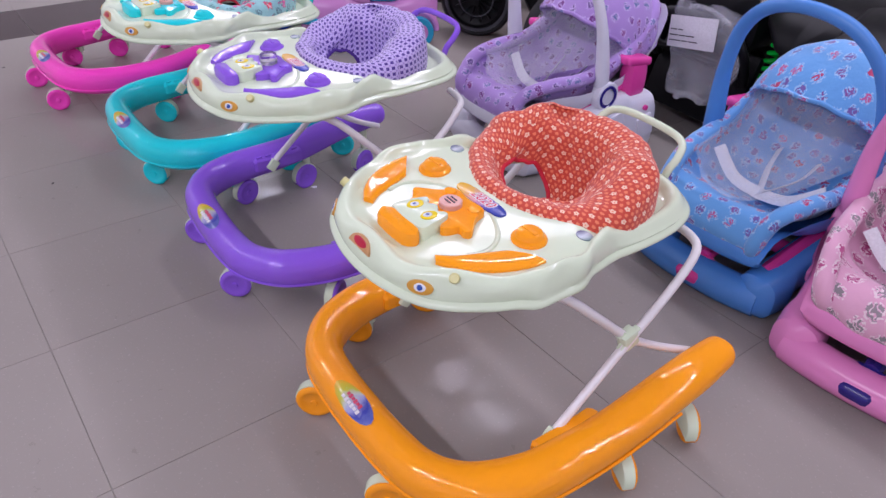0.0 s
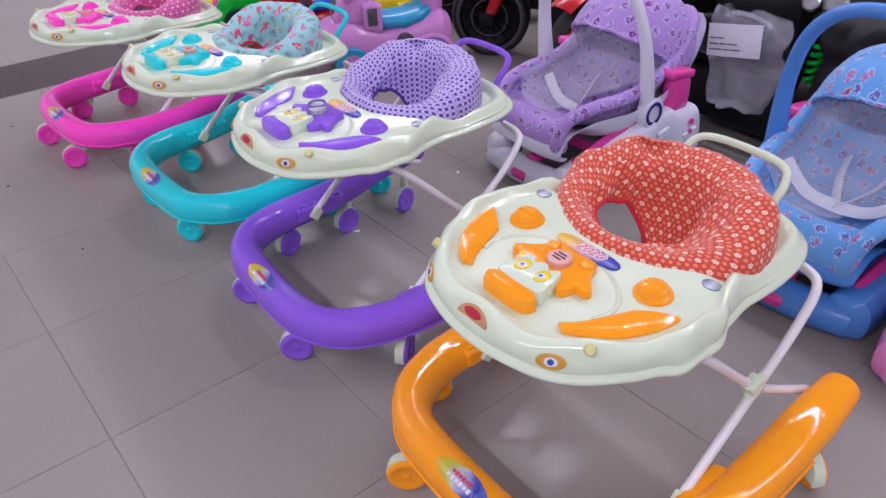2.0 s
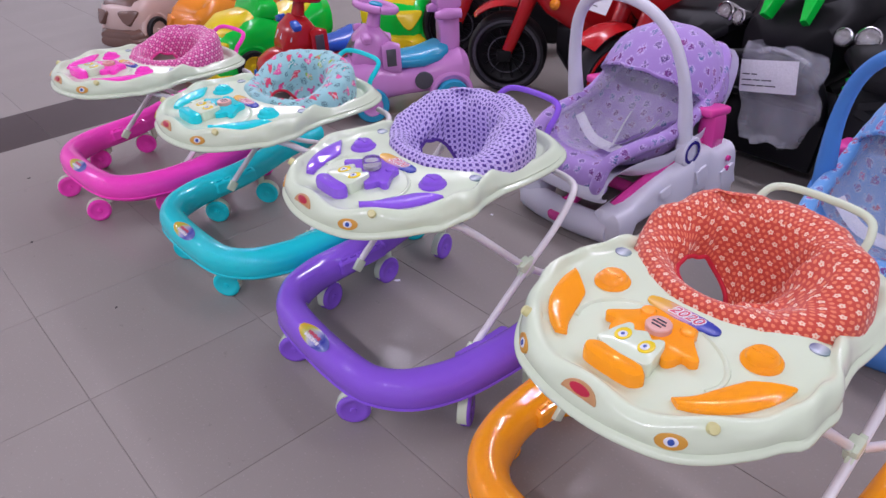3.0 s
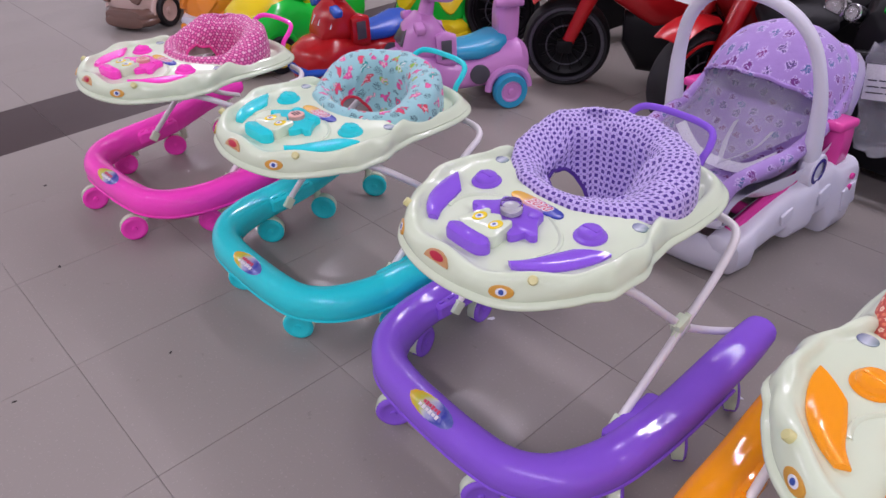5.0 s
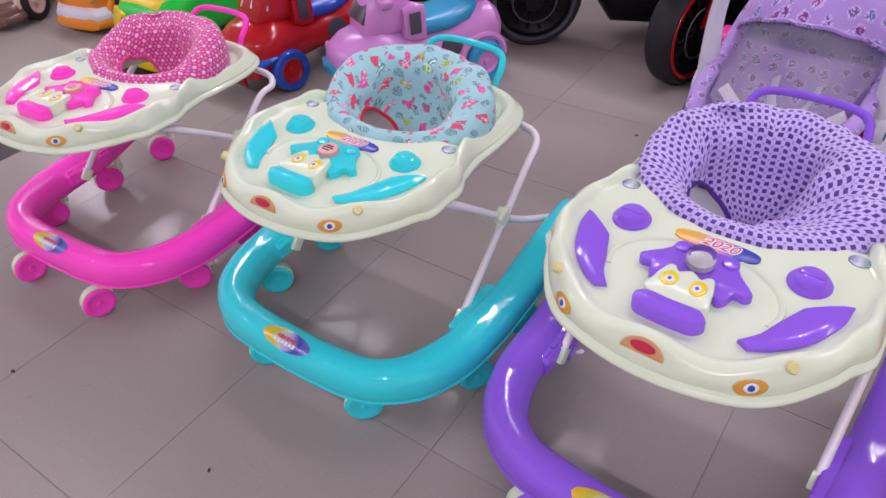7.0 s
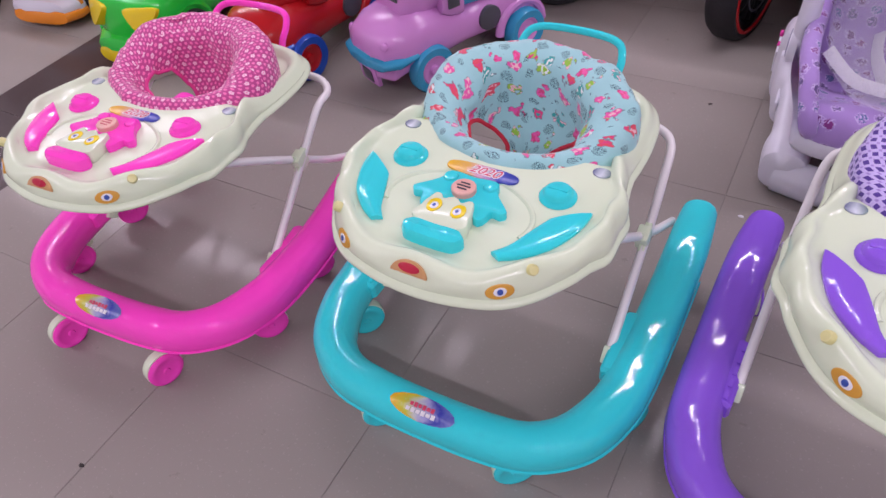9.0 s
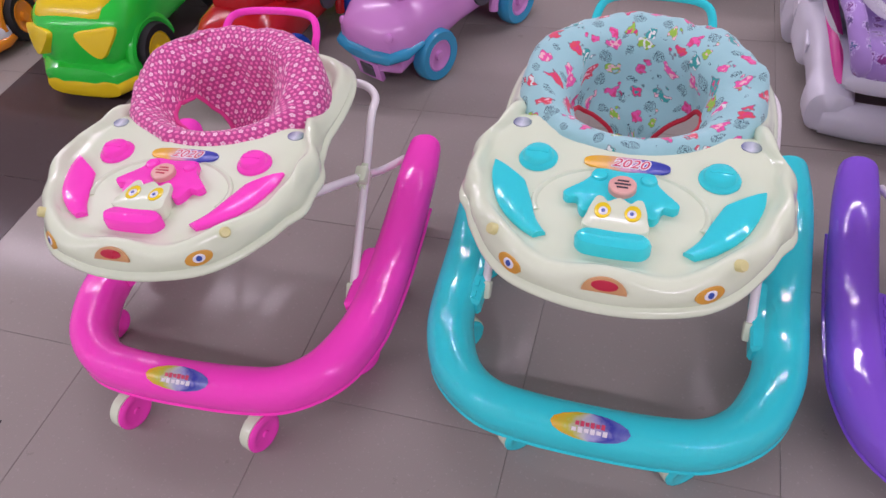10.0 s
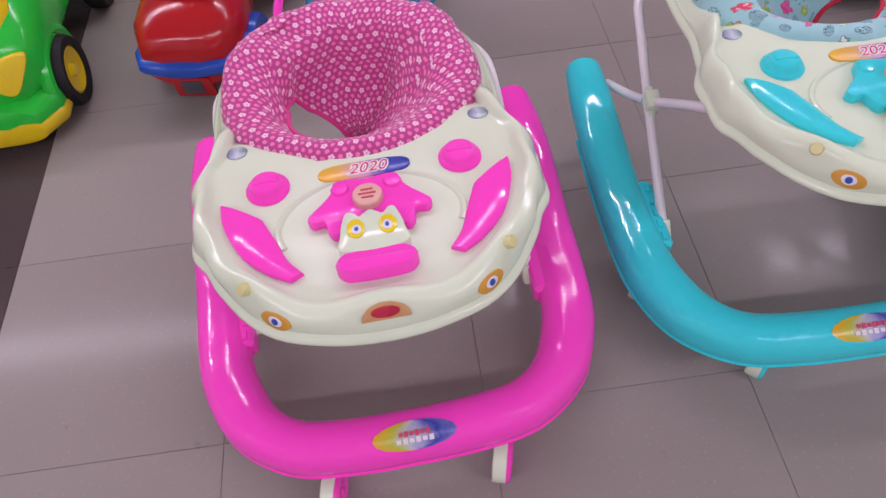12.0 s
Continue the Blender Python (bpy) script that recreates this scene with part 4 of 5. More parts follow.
    for s in (-1, 1):
        strap = spline([(s * 0.05, 0.345, 0.222), (s * 0.042, 0.30, 0.194), (s * 0.022, 0.25, 0.178), (0, 0.20, 0.17)], 14)
        part("strap", Form().tube([q + Vector((0, -0.012, 0.012)) for q in strap], 0.015, 8, 0.14), PAPER, seat, "white harness strap")
        low = spline([(0, 0.20, 0.17), (s * 0.07, 0.195, 0.185), (s * 0.135, 0.21, 0.235)], 10)
        part("strap", Form().tube([q + Vector((0, -0.006, 0.008)) for q in low], 0.014, 8, 0.14), PAPER, seat, "white harness strap")
    # carrying arch with its round pivots
    arch = spline([(-0.190, 0.258, 0.195), (-0.192, 0.245, 0.30), (-0.184, 0.225, 0.42), (-0.152, 0.20, 0.525), (-0.09, 0.178, 0.588), (0, 0.17, 0.608), (0.09, 0.178, 0.588), (0.152, 0.20, 0.525), (0.184, 0.225, 0.42), (0.192, 0.245, 0.30), (0.190, 0.258, 0.195)], 60)
    handle = part("handle", Form().tube(arch, [0.026 - 0.009 * smooth(0, 0.25, min(i, 59 - i) / 59) for i in range(60)], 12, 0.85), shell_mat, c, "tall carrying arch")
    for s in (-1, 1):
        hub = facing((s * 0.207, 0.262, 0.212), (s, 0, 0))
        part("pivot", Form().lathe([(0.042, -0.02), (0.042, 0.006), (0.039, 0.009), (0.030, 0.009), (0.029, 0.006), (0.001, 0.006)], 28, hub), shell_mat, handle)
        part("pivot_ring", Form().lathe([(0.033, 0.0088), (0.032, 0.0108), (0.024, 0.0108), (0.023, 0.0088)], 28, hub, False, False), NAVY, handle)
    # canopy
    def dome(scale, order):
        rows = []
        for i in order:
            f = i / 16
            phi = radians(143 - 140 * f)
            row = []
            for k in range(33):
                th = math.pi * k / 32
                wob = 1 + 0.018 * noise.noise((3 * math.cos(th), f * 4, at.translation.x))
                r = scale * wob * (0.188 + 0.012 * math.sin(f * math.pi))
                st = math.sin(th) ** 0.85
                row.append((0.176 * scale * math.copysign(abs(math.cos(th)) ** 0.9, math.cos(th)), 0.398 + r * st * math.cos(phi), 0.292 + r * st * math.sin(phi) + 0.0025 * math.cos(14 * th) * (1 - f)))
            rows.append(row)
        return rows
    part("canopy", Form().loft(dome(1.0, range(17)), False).loft(dome(0.965, range(17)), False), cloth, c, "gathered printed cotton sun canopy", 80)
    part("canopy_hem", Form().tube(dome(0.985, [0])[0], 0.0055, 8), cloth, c)
    if wrapped:
        edge = dome(0.97, [1])[0]
        rows = []
        for j in range(15):
            f = j / 14
            row = []
            for k in range(33):
                u = 1 - k / 16
                foot = Vector((0.125 * u, 0.03 + 0.05 * u * u, 0.228 + 0.05 * u * u))
                top = Vector(edge[k])
                q = foot.lerp(top, f)
                q.y += 0.05 * math.sin(math.pi * f) * (1 - u * u) + 0.012 * noise.noise((u * 3, f * 4, 5))
                row.append(q)
            rows.append(row)
        part("plastic_wrap", Form().loft(rows, False), FILM, c, "crinkled clear plastic wrap", 80)
    return c


baby_carrier(pose(-1.512, 1.262, 0, 0, 0, -1), WHITE_PLASTIC, WHITE_PLASTIC, MAGENTA, COT_CLOTHS["lilac"], "white rocking baby carrier with lilac printed liner and canopy", True)
baby_carrier(pose(-0.745, 1.275, 0, 0, 0, 2), COT_BLUE, COT_BLUE, MAGENTA, COT_CLOTHS["blue"], "blue rocking baby carrier with blue printed liner and canopy", True)
baby_carrier(pose(-0.325, 1.232, 0, 0, 0, 7), COT_PINK, COT_PINK, NAVY, COT_CLOTHS["pink"], "pink rocking baby carrier with pale pink printed liner", False)


# ---- ride-on toys ----
def toy_wheel(name, parent, x, y, r, width, tyre, hub, dish=0.6, spokes=0):
    """A wheel whose axle lies along x; the outer face looks away from the middle."""
    s = 1 if x > 0 else -1
    m = facing((x, y, r), (s, 0, 0))
    w = width / 2
    wheel = part(name, Form().lathe([(r * dish, -w), (r * 0.93, -w), (r, -w * 0.6), (r, w * 0.6), (r * 0.93, w), (r * dish, w * 0.9), (r * dish, -w)], 36, m, False, False), tyre, parent)
    part("hub", Form().lathe([(r * dish, -w * 0.8), (r * dish, w * 0.75), (r * dish * 0.9, w * 0.85), (r * dish * 0.75, w * 0.55), (r * 0.2, w * 0.5), (r * 0.17, w * 0.95), (0.001, w)], 32, m), hub, wheel)
    for k in range(spokes):
        a = 2 * math.pi * k / spokes
        part("spoke", Form().box(r * dish * 0.62, r * 0.045, w * 0.4, m @ pose(0, 0, w * 0.7) @ pose(0, 0, 0, 0, 0, math.degrees(a)) @ pose(r * dish * 0.5, 0, 0), 0.002, 1), hub, wheel)
    return wheel


def steering(parent, y, z, lean, mat, centre, r=0.075):
    m = pose(0, y, z, lean)
    part("steering_column", Form().tube([m @ Vector((0, 0, -0.12)), m @ Vector((0, 0, 0))], [0.032, 0.022], 14), mat, parent)
    ring = [m @ Vector((r * math.cos(a), r * math.sin(a), 0.012)) for a in (2 * math.pi * k / 36 for k in range(37))]
    wheel = part("steering_wheel", Form().tube(ring, 0.014, 10).box(r * 1.9, 0.03, 0.014, m @ pose(0, 0, 0.01), 0.005).box(0.03, r * 1.6, 0.014, m @ pose(0, 0, 0.01), 0.005), mat, parent)
    part("horn", Form().lathe([(0.026, 0.0), (0.026, 0.022), (0.02, 0.027), (0.001, 0.028)], 20, m), centre, wheel)


def foot_scooter(at, body, trim, seat_mat, words, tall_back, face):
    c = thing("ride_on_car", at, words, "ride-on toy", "ride-on toys")
    part("body", Form().body([(-0.285, 0.135, 0.045, 0.035, 2.2), (-0.27, 0.135, 0.085, 0.055, 2.4), (-0.22, 0.14, 0.108, 0.075, 2.6), (-0.15, 0.145, 0.112, 0.085, 2.6), (-0.08, 0.135, 0.098, 0.075, 2.8), (0.0, 0.122, 0.085, 0.055, 3), (0.09, 0.128, 0.09, 0.06, 3), (0.16, 0.14, 0.105, 0.08, 2.8), (0.23, 0.145, 0.105, 0.085, 2.6), (0.265, 0.14, 0.075, 0.06, 2.4)], 32), body, c, "glossy moulded car body")
    part("cowl", Form().body([(-0.19, 0.225, 0.055, 0.03, 2.4), (-0.165, 0.25, 0.075, 0.06, 2.6), (-0.12, 0.265, 0.082, 0.08, 2.8), (-0.07, 0.26, 0.075, 0.075, 2.8), (-0.03, 0.235, 0.06, 0.05, 2.4)], 28), body, c)
    if not face:
        part("windscreen", Form().prism([(-0.048, -0.03), (0.048, -0.03), (0.036, 0.03), (-0.036, 0.03)], -0.01, 0.004, 0.002, facing((0, -0.178, 0.275), (0, -0.86, 0.5))), GREY, c, "dark printed windscreen")
    part("bumper", Form().body([(-0.297, 0.115, 0.05, 0.012, 2.4), (-0.283, 0.115, 0.095, 0.02, 2.6), (-0.24, 0.115, 0.117, 0.022, 2.8), (-0.18, 0.12, 0.116, 0.014, 2.8)], 24), trim, c)
    part("plate", Form().box(0.085, 0.014, 0.055, pose(0, -0.270, 0.062, 8), 0.005).body([(-0.275, 0.085, 0.06, 0.02, 2.6), (-0.25, 0.085, 0.10, 0.03, 3), (-0.15, 0.10, 0.09, 0.035, 3)], 22), body, c)
    part("picture", Form().box(0.044, 0.003, 0.036, pose(0, -0.2785, 0.062, 8), 0.001), GREY, c, "small dark printed sticker")
    part("seat", Form().body([(-0.04, 0.205, 0.05, 0.02, 2.4), (0.0, 0.198, 0.075, 0.028, 2.6), (0.08, 0.198, 0.085, 0.032, 2.6), (0.15, 0.215, 0.085, 0.035, 2.6), (0.185, 0.225, 0.06, 0.025, 2.4)], 26), seat_mat, c, "smooth saddle")
    if tall_back:
        back = part("backrest", Form().body([(0.165, 0.28, 0.035, 0.07, 2.6), (0.185, 0.295, 0.05, 0.12, 3), (0.22, 0.305, 0.05, 0.13, 3), (0.24, 0.30, 0.035, 0.10, 2.6)], 24), body, c)
        for s in (-1, 1):
            part("ear", Form().body([(0.155, 0.40, 0.010, 0.012, 2.2), (0.185, 0.412, 0.026, 0.05, 2.6), (0.22, 0.415, 0.026, 0.055, 2.6), (0.245, 0.40, 0.012, 0.02, 2.2)], 16).moved(pose(s * 0.042, 0, 0)), body, back)
            part("side_wing", Form().body([(0.14, 0.36, 0.012, 0.012, 2.4), (0.18, 0.365, 0.022, 0.022, 2.6), (0.24, 0.36, 0.016, 0.018, 2.4)], 14).moved(pose(s * 0.062, 0, 0)), body, back)
    for s in (-1, 1):
        part("door_panel", Form().body([(-0.08, 0.235, 0.014, 0.045, 3), (-0.05, 0.235, 0.018, 0.06, 3), (-0.01, 0.225, 0.014, 0.055, 3)], 18).moved(pose(s * 0.078, 0, 0)), body, c)
        part("door_picture", Form().prism([(-0.018, -0.032), (0.018, -0.032), (0.018, 0.032), (-0.018, 0.032)], 0, 0.003, 0.001, facing((s * 0.0965, -0.047, 0.235), (s, 0, 0))), GREY, c, "dark printed sticker")
        part("round_picture", Form().prism(oval(0.036, 0.034), -0.01, 0.003, 0.001, facing((s * 0.092, 0.075, 0.128), (s, 0, 0))), GREY, c, "dark round printed sticker")
        part("arch", Form().tube([(s * 0.098, 0.18 + 0.078 * math.cos(a), 0.065 + 0.078 * math.sin(a)) for a in (math.pi * k / 14 for k in range(15))], 0.013, 8), body, c)
        part("mirror", Form().box(0.05, 0.035, 0.028, pose(s * 0.085, -0.135, 0.315, 0, s * 18), 0.01, 3), body if not face else BLUE, c)
        toy_wheel("wheel", c, s * 0.112, 0.18, 0.063, 0.042, trim, body if not face else RED, 0.62)
        toy_wheel("wheel", c, s * 0.105, -0.14, 0.066, 0.04, trim, body if not face else RED, 0.62)
        if face:
            part("headlamp", Form().prism([(-0.03, -0.014), (0.03, -0.02), (0.034, 0.016), (-0.02, 0.03)], -0.01, 0.004, 0.002, facing((s * 0.046, -0.166, 0.272), (s * 0.45, -0.8, 0.45))), EYE_WHITE, c, "white eye shaped sticker")
        else:
            part("headlamp", Form().lathe([(0.011, -0.01), (0.011, 0.004), (0.007, 0.007), (0.001, 0.007)], 16, facing((s * 0.08, -0.262, 0.165), (s * 0.5, -0.8, 0.3))), body, c)
    steering(c, -0.075, 0.395, -14, body if not face else RED, trim)
    return c


foot_scooter(pose(-2.60, 1.515, 0, 0, 0, -24), LILAC, SKY, SKY, "lilac ride-on car with sky blue saddle and wheels", True, False)
foot_scooter(pose(-3.005, 1.42, 0, 0, 0, -9), RED, BLUE, BLUE, "glossy red ride-on car with blue bumper and saddle", False, True)


def push_car(at, body, low, trim, words, tyre, hub, big=1.0):
    c = thing("ride_on_car", at, words, "ride-on toy", "ride-on toys")
    k = big

    def up(sections):
        return [(y * k, z * k, w * k, h * k, e) for y, z, w, h, e in sections]
    part("body", Form().body(up([(-0.30, 0.14, 0.05, 0.05, 2.4), (-0.285, 0.145, 0.11, 0.075, 2.6), (-0.24, 0.155, 0.145, 0.095, 2.7), (-0.16, 0.17, 0.150, 0.115, 2.7), (-0.06, 0.175, 0.140, 0.115, 2.8), (0.02, 0.15, 0.130, 0.085, 3), (0.14, 0.155, 0.135, 0.09, 3), (0.24, 0.19, 0.145, 0.125, 2.8), (0.30, 0.19, 0.11, 0.10, 2.5)]), 34), body, c, "glossy moulded car body")
    part("bumper", Form().body(up([(-0.325, 0.065, 0.05, 0.022, 2.4), (-0.315, 0.068, 0.11, 0.035, 2.8), (-0.27, 0.07, 0.148, 0.045, 3), (-0.20, 0.07, 0.150, 0.04, 3)]), 30), low, c, "contrasting front bumper")
    part("bumper_lip", Form().body(up([(-0.329, 0.044, 0.05, 0.018, 2.4), (-0.321, 0.046, 0.113, 0.028, 2.8), (-0.275, 0.048, 0.152, 0.030, 3), (-0.205, 0.048, 0.153, 0.024, 3)]), 30), trim, c)
    part("bonnet_panel", Form().body(up([(-0.285, 0.185, 0.055, 0.022, 2.4), (-0.26, 0.212, 0.098, 0.038, 2.6), (-0.19, 0.238, 0.118, 0.054, 2.6), (-0.10, 0.252, 0.105, 0.047, 2.6)]), 24), trim, c)
    part("roof", Form().body(up([(-0.10, 0.26, 0.09, 0.03, 2.4), (-0.06, 0.29, 0.115, 0.06, 2.8), (0.02, 0.28, 0.11, 0.05, 2.8)]), 24), body, c)
    part("seat", Form().body(up([(0.0, 0.235, 0.07, 0.02, 2.6), (0.06, 0.235, 0.10, 0.03, 2.8), (0.18, 0.25, 0.10, 0.035, 2.8), (0.24, 0.29, 0.09, 0.05, 2.6)]), 24), trim, c)
    for s in (-1, 1):
        part("headlamp", Form().prism([tuple(q) for q in spline([(-0.05 * k, 0.028 * k, 0), (-0.03 * k, -0.018 * k, 0), (0.0, -0.040 * k, 0), (0.03 * k, -0.012 * k, 0), (0.052 * k, 0.028 * k, 0), (0.0, 0.034 * k, 0)], 36, True)], -0.02, 0.020 * k, 0.003, facing((s * 0.085 * k, -0.282 * k, 0.165 * k), (s * 0.35, -0.85, 0.4))), trim, c)
        part("arch", Form().tube([(s * 0.135 * k, (-0.17 + 0.088 * math.cos(a)) * k, (0.075 + 0.088 * math.sin(a)) * k) for a in (math.pi * j / 14 for j in range(15))], 0.015 * k, 8), body, c)
        toy_wheel("wheel", c, s * 0.142 * k, -0.17 * k, 0.075 * k, 0.045 * k, tyre, hub, 0.68)
        toy_wheel("wheel", c, s * 0.142 * k, 0.19 * k, 0.075 * k, 0.045 * k, tyre, hub, 0.68)
    steering(c, -0.03 * k, 0.37 * k, -20, trim, body, 0.07)
    return c


push_car(pose(-3.475, 1.40, 0, 0, 0, 2), GREEN, GREEN, YELLOW, "bright green ride-on car with yellow panels and hubs", RUBBER, YELLOW)
push_car(pose(-4.05, 1.47, 0, 0, 0, 12), AMBER, WHITE_PLASTIC, AMBER, "orange and white ride-on car with silver eyes", RUBBER, AMBER, 0.95)
push_car(pose(-4.50, 1.27, 0, 0, 0, 26), BEIGE, BROWN, BROWN, "beige and brown ride-on car with black wheels", RUBBER, BEIGE)
push_car(pose(-4.95, 1.75, 0, 0, 0, 14), GREEN, WHITE_PLASTIC, GREEN, "green and white ride-on car farther back", RUBBER, WHITE_PLASTIC)
push_car(pose(-3.30, 2.15, 0, 0, 0, 30), GREEN, YELLOW, YELLOW, "green and yellow ride-on tractor behind the cars", RUBBER, YELLOW, 1.15)


# ---- battery motorbikes and the quad ----
def motorbike(at, paint, words, rim, tag):
    c = thing("toy_motorbike", at, words, "toy motorbike", "battery motorbikes")
    wheel = toy_wheel("front_wheel", c, 0.001, 0.0, 0.160, 0.085, RUBBER, BLACK, 0.78, 14)
    part("rim_line", Form().lathe([(0.139, 0.040), (0.137, 0.0442), (0.128, 0.0442), (0.126, 0.040)], 40, facing((0, 0, 0.160), (1, 0, 0)), False, False).lathe([(0.139, 0.040), (0.137, 0.0442), (0.128, 0.0442), (0.126, 0.040)], 40, facing((0, 0, 0.160), (-1, 0, 0)), False, False), rim, wheel)
    disc = Form().lathe([(0.076, 0.044), (0.075, 0.046), (0.071, 0.046), (0.070, 0.044)], 32, facing((0, 0, 0.160), (1, 0, 0)), False, False)
    part("brake_disc", disc, GREY, wheel)
    fender = []
    for k in range(19):
        a = radians(76 + 56 * k / 18)
        fender.append([(x, 0.198 * math.cos(a) * (1 if abs(x) < 0.05 else 0.94), 0.172 + 0.198 * math.sin(a) * (1 if abs(x) < 0.05 else 0.94)) for x in (-0.062, -0.054, -0.03, 0.0, 0.03, 0.054, 0.062)])
    part("mudguard", Form().loft(fender, False).loft([[(x * 0.94, y * 0.975, 0.172 + (z - 0.172) * 0.975) for x, y, z in r] for r in fender], False), paint, c, "curved front mudguard")
    for s in (-1, 1):
        part("fork", Form().tube([(s * 0.062, 0.0, 0.165), (s * 0.066, 0.10, 0.40), (s * 0.066, 0.16, 0.52)], [0.022, 0.030, 0.026], 12), paint, c)
        part("fork_foot", Form().box(0.035, 0.06, 0.05, pose(s * 0.07, -0.005, 0.165), 0.012, 2), BLACK, c)
        part("handlebar", Form().tube(spline([(s * 0.04, 0.16, 0.53), (s * 0.12, 0.15, 0.56), (s * 0.2, 0.2, 0.57)], 8), 0.014, 8), BLACK, c)
        toy_wheel("training_wheel", c, s * 0.2, 0.74, 0.07, 0.03, RUBBER, BLACK, 0.6)
    part("fairing", Form().body([(0.03, 0.50, 0.04, 0.04, 2.4), (0.08, 0.49, 0.09, 0.08, 2.6), (0.16, 0.44, 0.12, 0.12, 2.8), (0.30, 0.38, 0.115, 0.15, 3), (0.42, 0.36, 0.10, 0.12, 3), (0.52, 0.37, 0.085, 0.07, 2.8)], 28), paint, c, "glossy bike fairing")
    part("belly", Form().body([(0.20, 0.22, 0.04, 0.06, 2.4), (0.26, 0.19, 0.085, 0.12, 2.8), (0.45, 0.18, 0.095, 0.13, 3), (0.62, 0.20, 0.08, 0.10, 2.8)], 24), BLACK, c)
    part("saddle", Form().body([(0.46, 0.43, 0.06, 0.02, 2.6), (0.54, 0.43, 0.085, 0.035, 2.8), (0.72, 0.46, 0.08, 0.035, 2.8), (0.84, 0.50, 0.05, 0.02, 2.6)], 22), BLACK, c)
    part("tail", Form().body([(0.52, 0.36, 0.07, 0.05, 2.6), (0.70, 0.40, 0.075, 0.06, 2.8), (0.90, 0.46, 0.03, 0.025, 2.6)], 20), paint, c)
    part("headlight", Form().body([(0.012, 0.47, 0.03, 0.02, 2.4), (0.03, 0.475, 0.065, 0.035, 2.6), (0.08, 0.48, 0.08, 0.04, 2.6)], 22), CHROME, c)
    part("indicator", Form().lathe([(0.016, 0.0), (0.02, 0.02), (0.008, 0.035), (0.001, 0.036)], 14, facing((0.12, 0.2, 0.38), (1, -0.3, 0))), AMBER, c)
    toy_wheel("rear_wheel", c, 0.001, 0.72, 0.172, 0.10, RUBBER, BLACK, 0.6, 10)
    return c


def price_card(at, w, h, words):
    card = thing("price_card", at, words, "price card", "price cards")
    rows = [[(w * (k / 8 - 0.5), h * (j / 4 - 0.5), 0.004 * math.sin(3 * k / 8)) for k in range(9)] for j in range(5)]
    part("paper", Form().loft(rows, False).loft([[(x, y, z - 0.0008) for x, y, z in r] for r in rows], False), PAPER, card)
    for y, words_in_line in ((0.06, (0.13, 0.10)), (-0.12, (0.17, 0.12, 0.17)), (-0.29, (0.24, 0.12, 0.18))):
        x = -0.44
        for length in words_in_line:
            part("text_line", Form().box(w * length, h * 0.034, 0.0006, pose(w * (x + length / 2), h * y, 0.0048), 0), INK, card)
            x += length + 0.03
    return card


motorbike(pose(-2.44, 1.95, 0, 0, 0, -52), RED, "red and black battery motorbike with a grey rimmed wheel", GREY, True)
motorbike(pose(-1.90, 1.93, 0, 0, 0, -12), RED, "red battery motorbike with red rims", RED, True)
motorbike(pose(-2.93, 2.10, 0, 0, 0, -40), RED, "red and black battery motorbike at the back", BLACK, False)


# Back row of bikes is added to cover bright floor gaps with darkness.
motorbike(pose(-2.30, 2.62, 0, 0, 0, -46), BLACK, "black battery motorbike added to darken the back row", GREY, False)
motorbike(pose(-1.80, 2.72, 0, 0, 0, -20), BLACK, "black battery motorbike added to darken the gap behind the red ones", RED, False)
motorbike(pose(-3.35, 2.72, 0, 0, 0, -40), RED, "red battery motorbike added to fill the back row", BLACK, False)


